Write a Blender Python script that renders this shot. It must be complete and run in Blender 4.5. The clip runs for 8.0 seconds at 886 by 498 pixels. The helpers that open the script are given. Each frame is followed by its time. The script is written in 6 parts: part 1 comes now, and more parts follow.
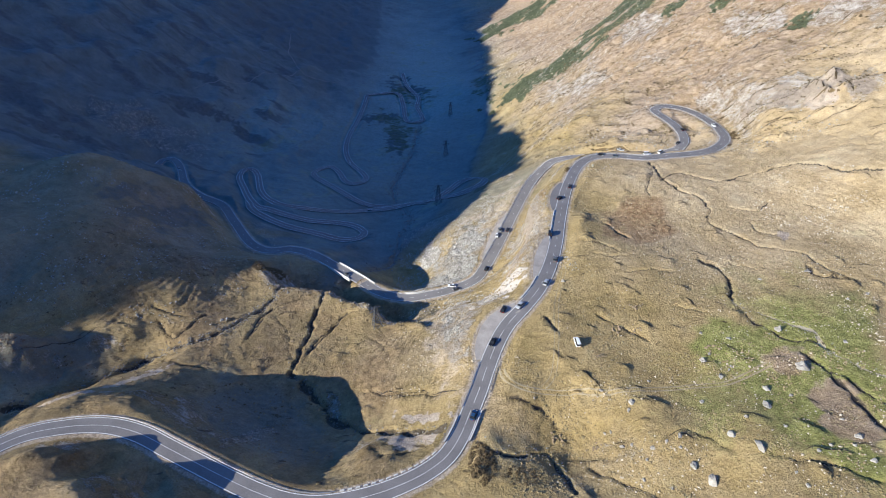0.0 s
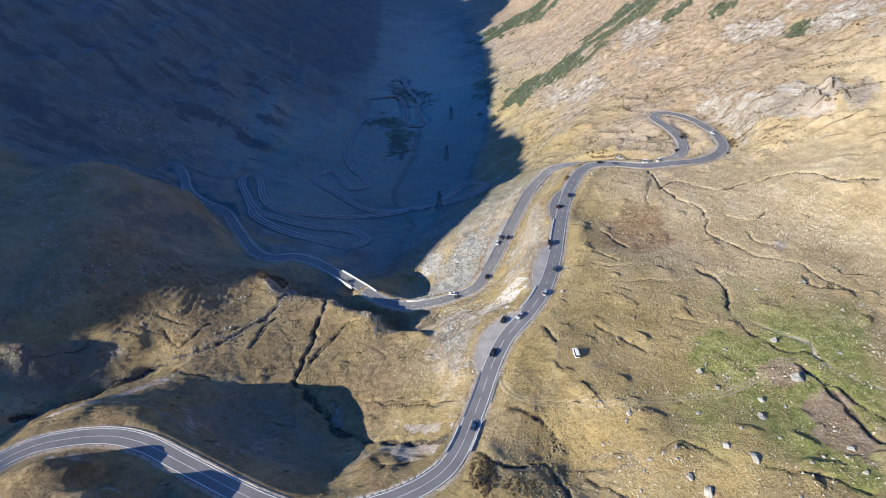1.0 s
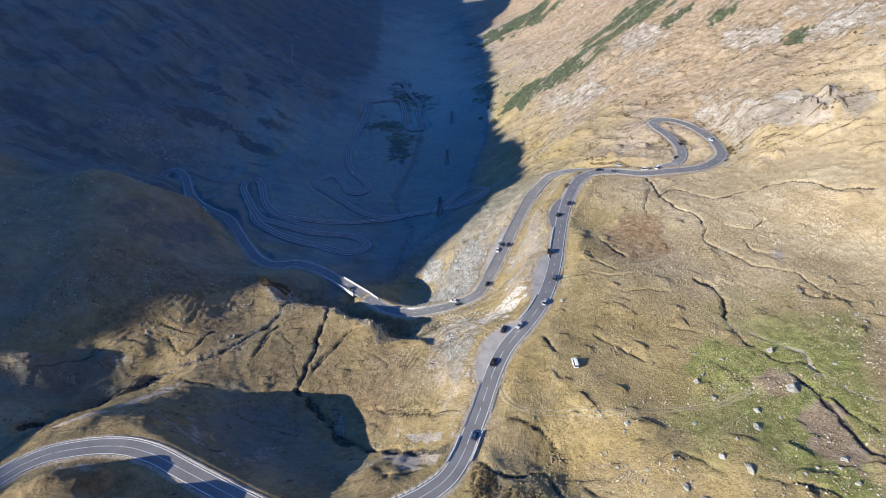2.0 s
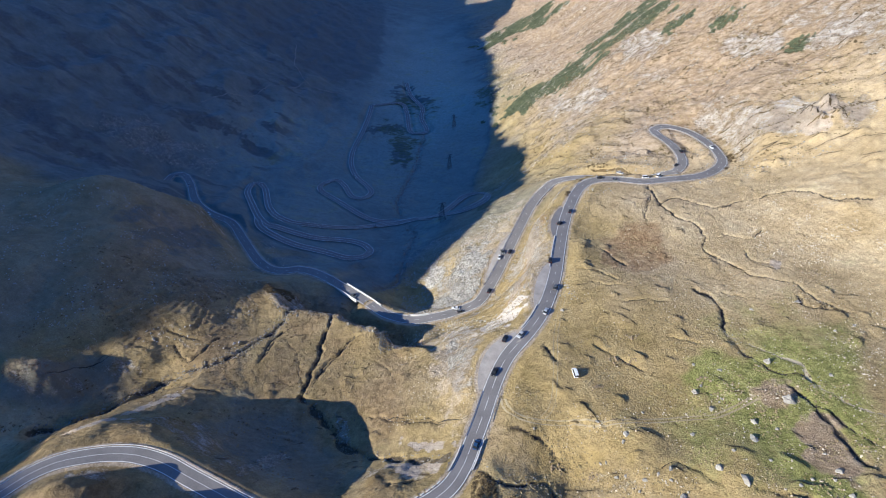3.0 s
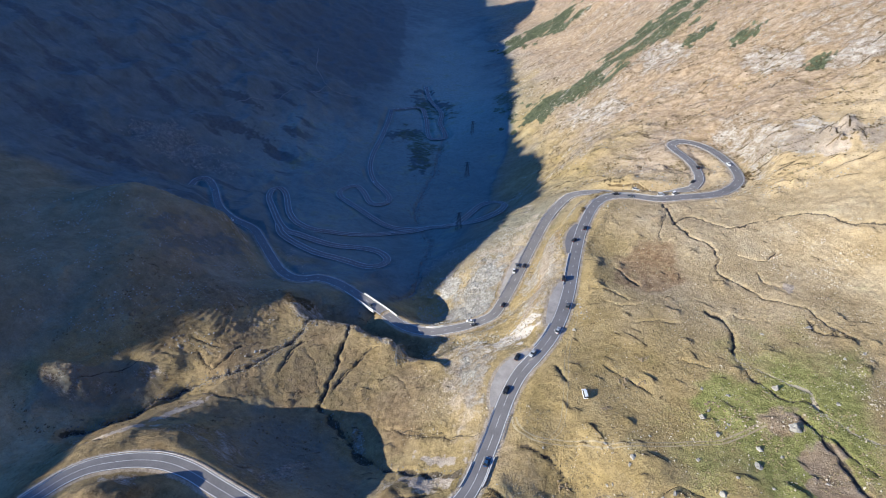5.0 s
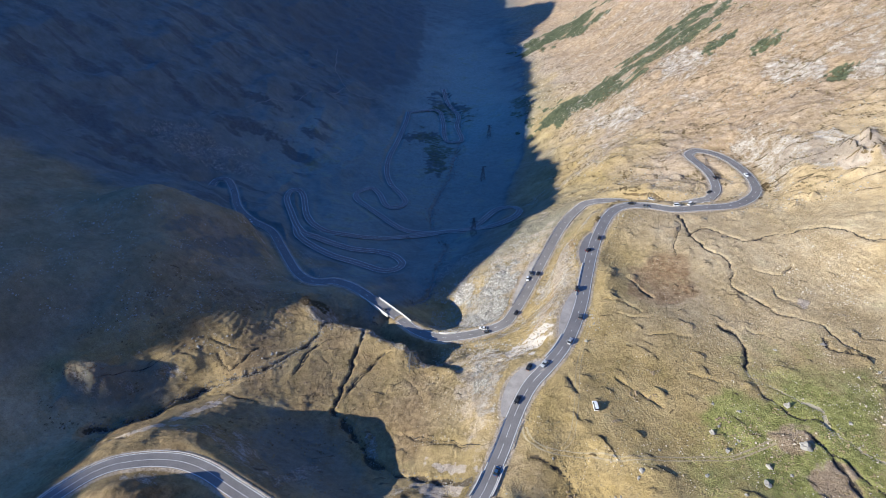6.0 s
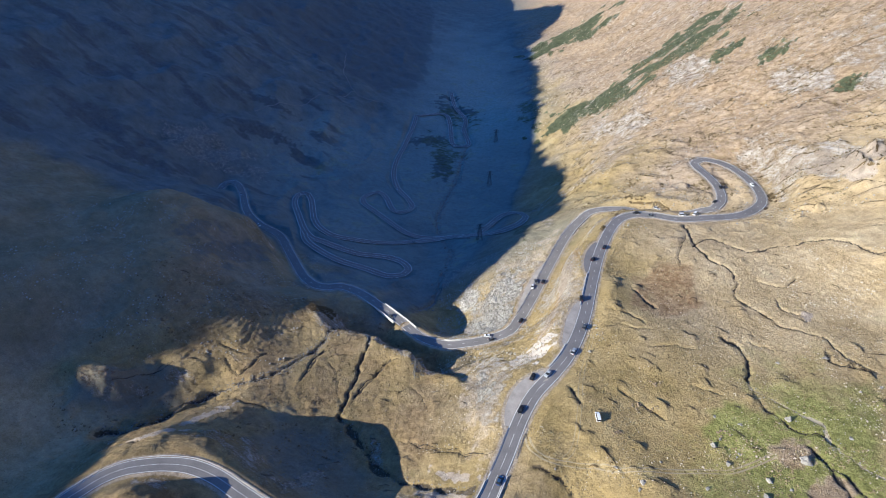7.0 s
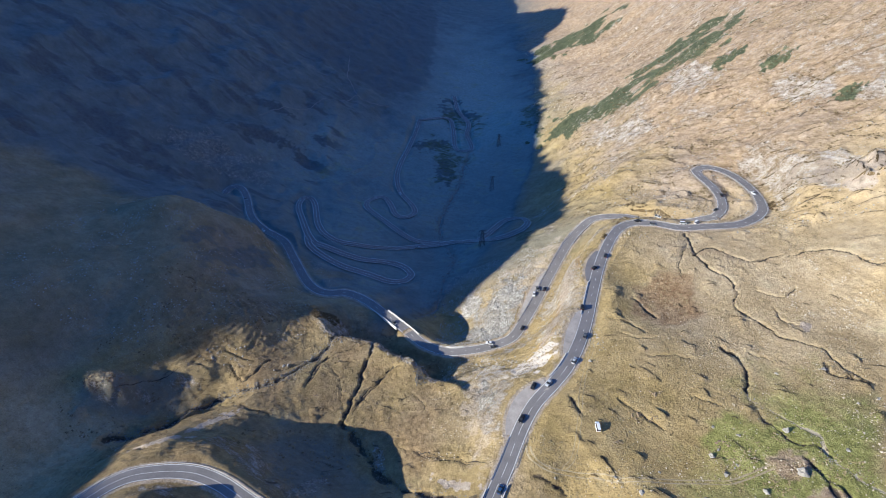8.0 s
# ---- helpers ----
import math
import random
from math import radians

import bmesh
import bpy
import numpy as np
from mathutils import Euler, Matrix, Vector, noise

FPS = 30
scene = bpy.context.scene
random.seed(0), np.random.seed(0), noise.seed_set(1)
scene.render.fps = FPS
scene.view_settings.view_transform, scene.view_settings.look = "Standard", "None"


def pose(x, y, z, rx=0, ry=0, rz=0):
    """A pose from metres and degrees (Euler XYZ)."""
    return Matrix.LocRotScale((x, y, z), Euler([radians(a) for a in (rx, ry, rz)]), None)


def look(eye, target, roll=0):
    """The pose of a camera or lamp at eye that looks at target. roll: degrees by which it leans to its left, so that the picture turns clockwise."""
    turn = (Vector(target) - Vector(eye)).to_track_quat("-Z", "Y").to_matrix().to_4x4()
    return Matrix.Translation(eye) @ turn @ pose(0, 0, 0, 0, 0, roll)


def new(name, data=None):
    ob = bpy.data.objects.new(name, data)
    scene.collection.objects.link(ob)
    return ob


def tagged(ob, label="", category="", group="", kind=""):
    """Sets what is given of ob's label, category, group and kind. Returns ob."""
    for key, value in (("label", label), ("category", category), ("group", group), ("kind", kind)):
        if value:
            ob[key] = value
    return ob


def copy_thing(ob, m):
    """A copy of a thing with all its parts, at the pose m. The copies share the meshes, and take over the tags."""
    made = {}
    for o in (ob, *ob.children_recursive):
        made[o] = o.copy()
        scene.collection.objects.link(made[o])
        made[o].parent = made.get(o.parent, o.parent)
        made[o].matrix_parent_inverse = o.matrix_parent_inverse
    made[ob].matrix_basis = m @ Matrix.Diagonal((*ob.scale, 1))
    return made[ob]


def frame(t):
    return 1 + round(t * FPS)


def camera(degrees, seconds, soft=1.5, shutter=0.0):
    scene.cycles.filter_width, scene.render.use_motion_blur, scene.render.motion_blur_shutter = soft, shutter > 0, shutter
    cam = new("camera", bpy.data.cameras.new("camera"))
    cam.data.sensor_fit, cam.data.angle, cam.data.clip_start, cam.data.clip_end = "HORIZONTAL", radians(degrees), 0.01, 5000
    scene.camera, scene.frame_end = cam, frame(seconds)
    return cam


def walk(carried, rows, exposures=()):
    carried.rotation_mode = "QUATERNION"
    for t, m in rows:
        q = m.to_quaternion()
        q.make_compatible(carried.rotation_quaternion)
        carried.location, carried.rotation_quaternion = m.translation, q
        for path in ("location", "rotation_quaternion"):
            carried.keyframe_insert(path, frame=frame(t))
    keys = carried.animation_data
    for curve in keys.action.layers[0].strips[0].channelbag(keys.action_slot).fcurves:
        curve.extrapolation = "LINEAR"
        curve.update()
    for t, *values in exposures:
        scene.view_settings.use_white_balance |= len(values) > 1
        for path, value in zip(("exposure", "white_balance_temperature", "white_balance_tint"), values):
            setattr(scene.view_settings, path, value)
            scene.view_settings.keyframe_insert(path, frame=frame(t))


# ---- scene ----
# ---- the flight: a drone rising straight up over a mountain pass ----
cam = camera(78.5, 8.0, soft=1.0)
METRES, EYE, TILT, LEAN, TURN = 48.0, 152.0, -35.5, 0.0, 0.0
ROWS = [
    (0.0, 0.0, 0.0, 0.0, 0.0, 0.0, -0.0),
    (0.5, -0.001, -0.0381, 0.0527, 0.08, -0.02, 0.06),
    (1.0, -0.0007, -0.0731, 0.1041, 0.09, -0.03, 0.07),
    (1.5, -0.0009, -0.1083, 0.1546, 0.13, -0.05, 0.12),
    (3.0, -0.0071, -0.2158, 0.3031, 0.36, -0.11, -0.04),
    (3.5, -0.0063, -0.2551, 0.3551, 0.86, -0.21, -0.43),
    (4.0, -0.0066, -0.2912, 0.405, 1.26, -0.32, -0.74),
    (4.5, -0.0052, -0.328, 0.4548, 1.49, -0.31, -0.87),
    (6.0, -0.009, -0.4424, 0.6095, 3.59, -0.51, -2.23),
    (6.5, -0.0085, -0.4792, 0.659, 4.0, -0.5, -2.6),
    (7.0, -0.0067, -0.5152, 0.7106, 4.24, -0.53, -2.78),
    (7.5, -0.0076, -0.5512, 0.761, 4.4, -0.49, -2.92),
    (8.0, -0.0028, -0.5849, 0.8101, 4.54, -0.51, -2.97),
]
walk(cam, [(t, pose(0, 0, EYE, TILT, LEAN, TURN) @ pose(METRES * x, METRES * y, METRES * z, 90 + pitch, roll, yaw)) for t, x, y, z, yaw, pitch, roll in ROWS],
     exposures=((0.0, 1.2, 4830, 10), (8.0, 1.2, 4830, 10)))

# ---- daylight ----
SUN_AZ, SUN_EL = 26.0, 20.0        # shadows fall towards SUN_AZ degrees from +x
TO_SUN = Vector((-math.cos(radians(SUN_AZ)) * math.cos(radians(SUN_EL)), -math.sin(radians(SUN_AZ)) * math.cos(radians(SUN_EL)), math.sin(radians(SUN_EL))))
world = bpy.data.worlds.new("sky")
scene.world = world
world.use_nodes = True
wn = world.node_tree.nodes
sky = wn.new("ShaderNodeTexSky")
sky.sky_type, sky.sun_disc = "NISHITA", False
sky.sun_elevation, sky.sun_rotation = radians(SUN_EL), math.atan2(TO_SUN.x, TO_SUN.y)
sky.altitude, sky.air_density, sky.dust_density, sky.ozone_density = 2000.0, 1.0, 0.1, 6.0
world.node_tree.links.new(sky.outputs[0], wn["Background"].inputs[0])
wn["Background"].inputs[1].default_value = 0.095
sun_data = bpy.data.lights.new("sun", "SUN")
sun_data.energy, sun_data.angle, sun_data.color = 5.0, radians(0.3), (1.0, 0.79, 0.49)
sun = new("sun", sun_data)
sun.matrix_world = look(TO_SUN * 100, (0, 0, 0))


# ---- small helpers ----
def part(name, bm, mat, parent=None, label="", smooth=False):
    me = bpy.data.meshes.new(name)
    bm.to_mesh(me)
    bm.free()
    me.materials.append(mat)
    if smooth:
        me.polygons.foreach_set("use_smooth", [True] * len(me.polygons))
    ob = new(name, me)
    ob.parent = parent
    if label:
        ob["label"] = label
    return ob


def box(bm, cx, cy, cz, sx, sy, sz, turn=0.0, taper=1.0):
    """A box centred at cx, cy with its base at cz; taper narrows the top."""
    c, s = math.cos(turn), math.sin(turn)
    vs = []
    for k, w in ((0, 1.0), (1, taper)):
        for a, b in ((-1, -1), (1, -1), (1, 1), (-1, 1)):
            px, py = a * sx / 2 * w, b * sy / 2 * w
            vs.append(bm.verts.new((cx + px * c - py * s, cy + px * s + py * c, cz + k * sz)))
    for f in ((3, 2, 1, 0), (4, 5, 6, 7), (0, 1, 5, 4), (1, 2, 6, 5), (2, 3, 7, 6), (3, 0, 4, 7)):
        bm.faces.new([vs[i] for i in f])


def bar(bm, p, q, w):
    """A square bar from p to q."""
    p, q = Vector(p), Vector(q)
    d = (q - p).normalized()
    a = d.cross(Vector((0, 0, 1)) if abs(d.z) < 0.9 else Vector((1, 0, 0))).normalized() * w / 2
    b = d.cross(a).normalized() * w / 2
    vs = [bm.verts.new(o + s * a + t * b) for o in (p, q) for s, t in ((-1, -1), (1, -1), (1, 1), (-1, 1))]
    for f in ((3, 2, 1, 0), (4, 5, 6, 7), (0, 1, 5, 4), (1, 2, 6, 5), (2, 3, 7, 6), (3, 0, 4, 7)):
        bm.faces.new([vs[i] for i in f])


def fast_mesh(name, verts, quads, mat, smooth=True):
    """A mesh of quads straight from arrays."""
    me = bpy.data.meshes.new(name)
    me.vertices.add(len(verts))
    me.vertices.foreach_set("co", np.asarray(verts, np.float32).ravel())
    n = quads.shape[1]
    me.loops.add(quads.size)
    me.loops.foreach_set("vertex_index", np.asarray(quads, np.int32).ravel())
    me.polygons.add(len(quads))
    me.polygons.foreach_set("loop_start", np.arange(0, quads.size, n, dtype=np.int32))
    me.polygons.foreach_set("use_smooth", np.full(len(quads), smooth))
    me.update(calc_edges=True)
    me.materials.append(mat)
    return me


def spline(ctrl, step):
    """Points about step metres apart on a smooth curve through ctrl."""
    c = np.asarray(ctrl, float)
    c = np.vstack([2 * c[0] - c[1], c, 2 * c[-1] - c[-2]])
    out = []
    for i in range(1, len(c) - 2):
        p0, p1, p2, p3 = c[i - 1:i + 3]
        n = max(2, int(np.linalg.norm(p2 - p1) / step))
        t = (np.arange(n) / n)[:, None]
        out.append(0.5 * (2 * p1 + (p2 - p0) * t + (2 * p0 - 5 * p1 + 4 * p2 - p3) * t ** 2 + (3 * p1 - p0 - 3 * p2 + p3) * t ** 3))
    out.append(c[-2:-1])
    return np.vstack(out)


def smoothed(a, times):
    for _ in range(times):
        a = np.r_[a[:1], (a[:-2] + 2 * a[1:-1] + a[2:]) / 4, a[-1:]]
    return a


def lattice_noise(x, y, seed):
    """Smooth gradient noise, about -0.7 to 0.7."""
    xi, yi = np.floor(x).astype(np.int64), np.floor(y).astype(np.int64)
    xf, yf = x - xi, y - yi
    u, v = xf * xf * xf * (xf * (xf * 6 - 15) + 10), yf * yf * yf * (yf * (yf * 6 - 15) + 10)

    def corner(i, j):
        h = (xi + i) * 374761393 + (yi + j) * 668265263 + seed * 974711
        h = (h ^ (h >> 13)) * 1274126177 & 0x7FFFFFFF
        a = (h ^ (h >> 16)) % 6283 / 1000.0
        return np.cos(a) * (xf - i) + np.sin(a) * (yf - j)

    a, b, c, d = corner(0, 0), corner(1, 0), corner(0, 1), corner(1, 1)
    return (a + u * (b - a)) * (1 - v) + (c + u * (d - c)) * v


def fractal(x, y, size, octaves, seed, ridged=False):
    total, amp = 0.0, 1.0
    for k in range(octaves):
        c, s = math.cos(0.7 * k + seed), math.sin(0.7 * k + seed)
        n = lattice_noise((c * x - s * y) / size, (s * x + c * y) / size, seed * 17 + k)
        total = total + amp * (0.35 - np.abs(n) * 1.4 if ridged else n)
        amp, size = amp * 0.5, size * 0.5
    return total


def smoothstep(a, b, x):
    t = np.clip((x - a) / (b - a), 0, 1)
    return t * t * (3 - 2 * t)


# ---- materials ----
def nodes_of(name, rough=0.9):
    m = bpy.data.materials.new(name)
    m.use_nodes = True
    n = m.node_tree.nodes
    b = n["Principled BSDF"]
    b.inputs["Roughness"].default_value = rough
    b.inputs["Specular IOR Level"].default_value = 0.25
    return m, n, m.node_tree.links, b


def noise_node(n, l, scale, detail=6.0, rough=0.6, coord=None):
    t = n.new("ShaderNodeTexNoise")
    t.inputs["Scale"].default_value, t.inputs["Detail"].default_value, t.inputs["Roughness"].default_value = scale, detail, rough
    if coord:
        l.new(coord, t.inputs["Vector"])
    return t


def ramp_node(n, l, src, stops):
    r = n.new("ShaderNodeValToRGB")
    e = r.color_ramp.elements
    while len(e) < len(stops):
        e.new(0.5)
    for k, (p, c) in enumerate(stops):
        e[k].position, e[k].color = p, (*c, 1) if len(c) == 3 else c
    l.new(src, r.inputs[0])
    return r


def mix_node(n, l, fac, a, b, mode="MIX"):
    m = n.new("ShaderNodeMix")
    m.data_type, m.blend_type = "RGBA", mode
    for k, v in ((0, fac), (6, a), (7, b)):
        if hasattr(v, "is_output"):
            l.new(v, m.inputs[k])
        else:
            m.inputs[k].default_value = v if k == 0 else (*v, 1)
    return m.outputs[2]


def math_node(n, l, op, a, b=0.0, c=0.0):
    m = n.new("ShaderNodeMath")
    m.operation = op
    for k, v in enumerate((a, b, c)):
        if hasattr(v, "is_output"):
            l.new(v, m.inputs[k])
        else:
            m.inputs[k].default_value = v
    return m.outputs[0]


def bump_node(n, l, b, src, dist, strength=1.0, normal=None):
    k = n.new("ShaderNodeBump")
    k.inputs["Strength"].default_value, k.inputs["Distance"].default_value = strength, dist
    l.new(src, k.inputs["Height"])
    if normal:
        l.new(normal, k.inputs["Normal"])
    if b:
        l.new(k.outputs[0], b.inputs["Normal"])
    return k.outputs[0]


def plain(name, colour, rough=0.7, metal=0.0, vary=0.25, scale=2.0):
    """A surface of one colour with grain and dirt at two scales."""
    m, n, l, b = nodes_of(name, rough)
    co = n.new("ShaderNodeTexCoord").outputs["Object"]
    big, fine = noise_node(n, l, scale * 0.2, 3, 0.6, co), noise_node(n, l, scale * 4, 5, 0.7, co)
    f = math_node(n, l, "ADD", math_node(n, l, "MULTIPLY", big.outputs[0], 0.6), math_node(n, l, "MULTIPLY", fine.outputs[0], 0.4))
    dark, light = [c * (1 - vary) for c in colour], [min(1, c * (1 + vary)) for c in colour]
    r = ramp_node(n, l, f, ((0.3, dark), (0.7, light)))
    l.new(r.outputs[0], b.inputs["Base Color"])
    b.inputs["Metallic"].default_value = metal
    bump_node(n, l, b, fine.outputs[0], 0.02, 0.4)
    return m


def ground_material():
    """Autumn mountain grass, bare rock, soil and scrub, mixed by the cover laid on the sheet."""
    m, n, l, b = nodes_of("alpine_ground", 0.95)
    co = n.new("ShaderNodeTexCoord").outputs["Object"]
    ca, cb = n.new("ShaderNodeVertexColor"), n.new("ShaderNodeVertexColor")
    ca.layer_name, cb.layer_name = "cover", "earth"
    sa, sb = n.new("ShaderNodeSeparateColor"), n.new("ShaderNodeSeparateColor")
    l.new(ca.outputs[0], sa.inputs[0])
    l.new(cb.outputs[0], sb.inputs[0])
    rock, green, scrub = sa.outputs
    bare, red, soil_shade = sb.outputs
    ct, st = n.new("ShaderNodeVertexColor"), n.new("ShaderNodeSeparateColor")
    ct.layer_name = "turf"
    l.new(ct.outputs[0], st.inputs[0])
    brown, gloom, stony = st.outputs
    ribs = ct.outputs["Alpha"]
    cs, ss = n.new("ShaderNodeVertexColor"), n.new("ShaderNodeSeparateColor")
    cs.layer_name = "sward"
    l.new(cs.outputs[0], ss.inputs[0])
    bleached, boggy = ss.outputs[0], ss.outputs[1]
    # shade painted as cover: straw (0), blue-grey tint (1), hazy pale valley floor (2)
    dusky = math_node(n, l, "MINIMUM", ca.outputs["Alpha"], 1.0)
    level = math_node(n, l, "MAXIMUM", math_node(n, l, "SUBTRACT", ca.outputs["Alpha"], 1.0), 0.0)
    huge, big = noise_node(n, l, 0.011, 5, 0.6, co), noise_node(n, l, 0.05, 7, 0.65, co)
    mid, fine = noise_node(n, l, 0.26, 7, 0.7, co), noise_node(n, l, 1.3, 6, 0.75, co)
    # streaks that follow the dip of the slopes
    turn = n.new("ShaderNodeMapping")
    turn.vector_type = "TEXTURE"
    turn.inputs["Rotation"].default_value = (0, 0, radians(-32))
    turn.inputs["Scale"].default_value = (2.8, 1.0, 1.2)
    l.new(co, turn.inputs["Vector"])
    streak = noise_node(n, l, 0.27, 8, 0.74, turn.outputs[0])
    straw = ramp_node(n, l, big.outputs[0], ((0.30, (0.235, 0.180, 0.070)), (0.43, (0.292, 0.22, 0.092)), (0.55, (0.338, 0.256, 0.115)), (0.72, (0.405, 0.318, 0.158))))
    rusty = ramp_node(n, l, streak.outputs[0], ((0.32, (0.21, 0.158, 0.112)), (0.5, (0.305, 0.245, 0.19)), (0.7, (0.425, 0.367, 0.308))))
    f = ramp_node(n, l, math_node(n, l, "MULTIPLY_ADD", huge.outputs[0], 0.8, math_node(n, l, "MULTIPLY", math_node(n, l, "MINIMUM", red, 0.9), 0.35)), ((0.40, (0, 0, 0)), (0.62, (0.8, 0.8, 0.8))))
    col = mix_node(n, l, f.outputs[0], straw.outputs[0], rusty.outputs[0])
    # bleached autumn grass of the upper meadow
    bl = ramp_node(n, l, big.outputs[0], ((0.30, (0.345, 0.262, 0.14)), (0.5, (0.445, 0.347, 0.2)), (0.7, (0.525, 0.427, 0.275))))
    col = mix_node(n, l, math_node(n, l, "MULTIPLY", bleached, 0.85), col, bl.outputs[0])
    # grey-green cover, tinted blue to paint shade and haze on the shady side
    shade_tint = ramp_node(n, l, big.outputs[0], ((0.30, (0.105, 0.124, 0.120)), (0.5, (0.14, 0.162, 0.158)), (0.7, (0.18, 0.205, 0.20))))
    hazy_floor = ramp_node(n, l, mid.outputs[0], ((0.30, (0.215, 0.255, 0.235)), (0.7, (0.30, 0.345, 0.32))))
    col = mix_node(n, l, dusky, col, mix_node(n, l, level, shade_tint.outputs[0], hazy_floor.outputs[0]))
    # brown turf of the ravine; dark heath and painted deep shade on shady slopes
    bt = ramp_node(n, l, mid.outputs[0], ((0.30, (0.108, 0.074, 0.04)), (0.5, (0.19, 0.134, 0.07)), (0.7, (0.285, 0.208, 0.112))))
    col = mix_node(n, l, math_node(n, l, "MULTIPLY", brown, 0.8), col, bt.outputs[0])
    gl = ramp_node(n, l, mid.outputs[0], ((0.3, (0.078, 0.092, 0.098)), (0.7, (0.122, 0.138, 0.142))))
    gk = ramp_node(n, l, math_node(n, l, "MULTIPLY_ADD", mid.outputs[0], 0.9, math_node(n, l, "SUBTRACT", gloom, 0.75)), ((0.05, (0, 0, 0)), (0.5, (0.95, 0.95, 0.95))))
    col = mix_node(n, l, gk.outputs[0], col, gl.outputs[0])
    # fresh grass
    lawn = ramp_node(n, l, mid.outputs[0], ((0.32, (0.145, 0.155, 0.036)), (0.5, (0.222, 0.228, 0.06)), (0.7, (0.31, 0.305, 0.1))))
    gm = ramp_node(n, l, math_node(n, l, "ADD", math_node(n, l, "MULTIPLY_ADD", big.outputs[0], 1.3, math_node(n, l, "SUBTRACT", green, 0.86)), math_node(n, l, "MULTIPLY", fine.outputs[0], 0.5)), ((0.22, (0, 0, 0)), (0.75, (0.9, 0.9, 0.9))))
    col = mix_node(n, l, gm.outputs[0], col, lawn.outputs[0])
    # rusty bog
    bog = ramp_node(n, l, mid.outputs[0], ((0.32, (0.155, 0.088, 0.042)), (0.5, (0.25, 0.165, 0.082)), (0.68, (0.36, 0.265, 0.145))))
    rm0 = ramp_node(n, l, math_node(n, l, "MULTIPLY_ADD", big.outputs[0], 1.2, math_node(n, l, "SUBTRACT", red, 0.9)), ((0.25, (0, 0, 0)), (0.7, (0.45, 0.45, 0.45)), (1.0, (0.9, 0.9, 0.9))))
    col = mix_node(n, l, rm0.outputs[0], col, bog.outputs[0])
    bk = ramp_node(n, l, math_node(n, l, "MULTIPLY_ADD", big.outputs[0], 1.2, math_node(n, l, "SUBTRACT", boggy, 0.9)), ((0.15, (0, 0, 0)), (0.42, (0.5, 0.5, 0.5)), (0.75, (0.95, 0.95, 0.95))))
    col = mix_node(n, l, bk.outputs[0], col, bog.outputs[0])
    # low pine and heather
    sc = ramp_node(n, l, mid.outputs[0], ((0.35, (0.055, 0.066, 0.036)), (0.6, (0.10, 0.112, 0.06)), (0.75, (0.17, 0.16, 0.09))))
    sm = ramp_node(n, l, math_node(n, l, "ADD", math_node(n, l, "MULTIPLY_ADD", streak.outputs[0], 1.3, math_node(n, l, "SUBTRACT", scrub, 0.95)), math_node(n, l, "MULTIPLY", fine.outputs[0], 0.5)), ((0.30, (0, 0, 0)), (0.52, (1, 1, 1))))
    col = mix_node(n, l, sm.outputs[0], col, sc.outputs[0])
    grain = ramp_node(n, l, fine.outputs[0], ((0.30, (0.52, 0.50, 0.46)), (0.42, (0.89, 0.88, 0.87)), (0.58, (1.05, 1.05, 1.05)), (0.72, (1.42, 1.42, 1.40))))
    speck = ramp_node(n, l, mid.outputs[0], ((0.30, (0.74, 0.72, 0.68)), (0.5, (1, 1, 1)), (0.7, (1.14, 1.13, 1.10))))
    calm = math_node(n, l, "MULTIPLY_ADD", dusky, -0.75, 1.0)
    col = mix_node(n, l, calm, col, grain.outputs[0], "MULTIPLY")
    col = mix_node(n, l, math_node(n, l, "MULTIPLY", calm, 0.85), col, speck.outputs[0], "MULTIPLY")
    band = ramp_node(n, l, streak.outputs[0], ((0.32, (0.45, 0.44, 0.38)), (0.48, (1, 1, 1)), (0.68, (1.25, 1.25, 1.25))))
    col = mix_node(n, l, math_node(n, l, "MULTIPLY_ADD", red, 0.45, 0.27), col, band.outputs[0], "MULTIPLY")
    # grey schist, broken into strips and crumbs
    rc = ramp_node(n, l, streak.outputs[0], ((0.30, (0.265, 0.23, 0.195)), (0.42, (0.42, 0.374, 0.322)), (0.56, (0.515, 0.468, 0.41)), (0.72, (0.61, 0.567, 0.508))))
    rcol = mix_node(n, l, 1.0, rc.outputs[0], grain.outputs[0], "MULTIPLY")
    rsum = math_node(n, l, "ADD", math_node(n, l, "MULTIPLY", streak.outputs[0], 1.5), math_node(n, l, "MULTIPLY", fine.outputs[0], 0.9))
    rm = ramp_node(n, l, math_node(n, l, "ADD", rsum, math_node(n, l, "MULTIPLY_ADD", rock, 0.50, -1.12)), ((0.40, (0, 0, 0)), (0.70, (1, 1, 1))))
    col = mix_node(n, l, rm.outputs[0], col, rcol)
    # bare gravel and soil
    gr = ramp_node(n, l, fine.outputs[0], ((0.3, (0.29, 0.235, 0.175)), (0.55, (0.45, 0.38, 0.30)), (0.75, (0.64, 0.57, 0.48))))
    bsum = math_node(n, l, "ADD", math_node(n, l, "MULTIPLY", mid.outputs[0], 0.8), math_node(n, l, "MULTIPLY", fine.outputs[0], 0.6))
    bmk = ramp_node(n, l, math_node(n, l, "ADD", bsum, math_node(n, l, "SUBTRACT", bare, 0.80)), ((0.34, (0, 0, 0)), (0.66, (0.92, 0.92, 0.92))))
    col = mix_node(n, l, bmk.outputs[0], col, gr.outputs[0])
    # fresh chalky scar
    pale = cb.outputs["Alpha"]
    ck = ramp_node(n, l, fine.outputs[0], ((0.3, (0.43, 0.375, 0.315)), (0.6, (0.62, 0.56, 0.485))))
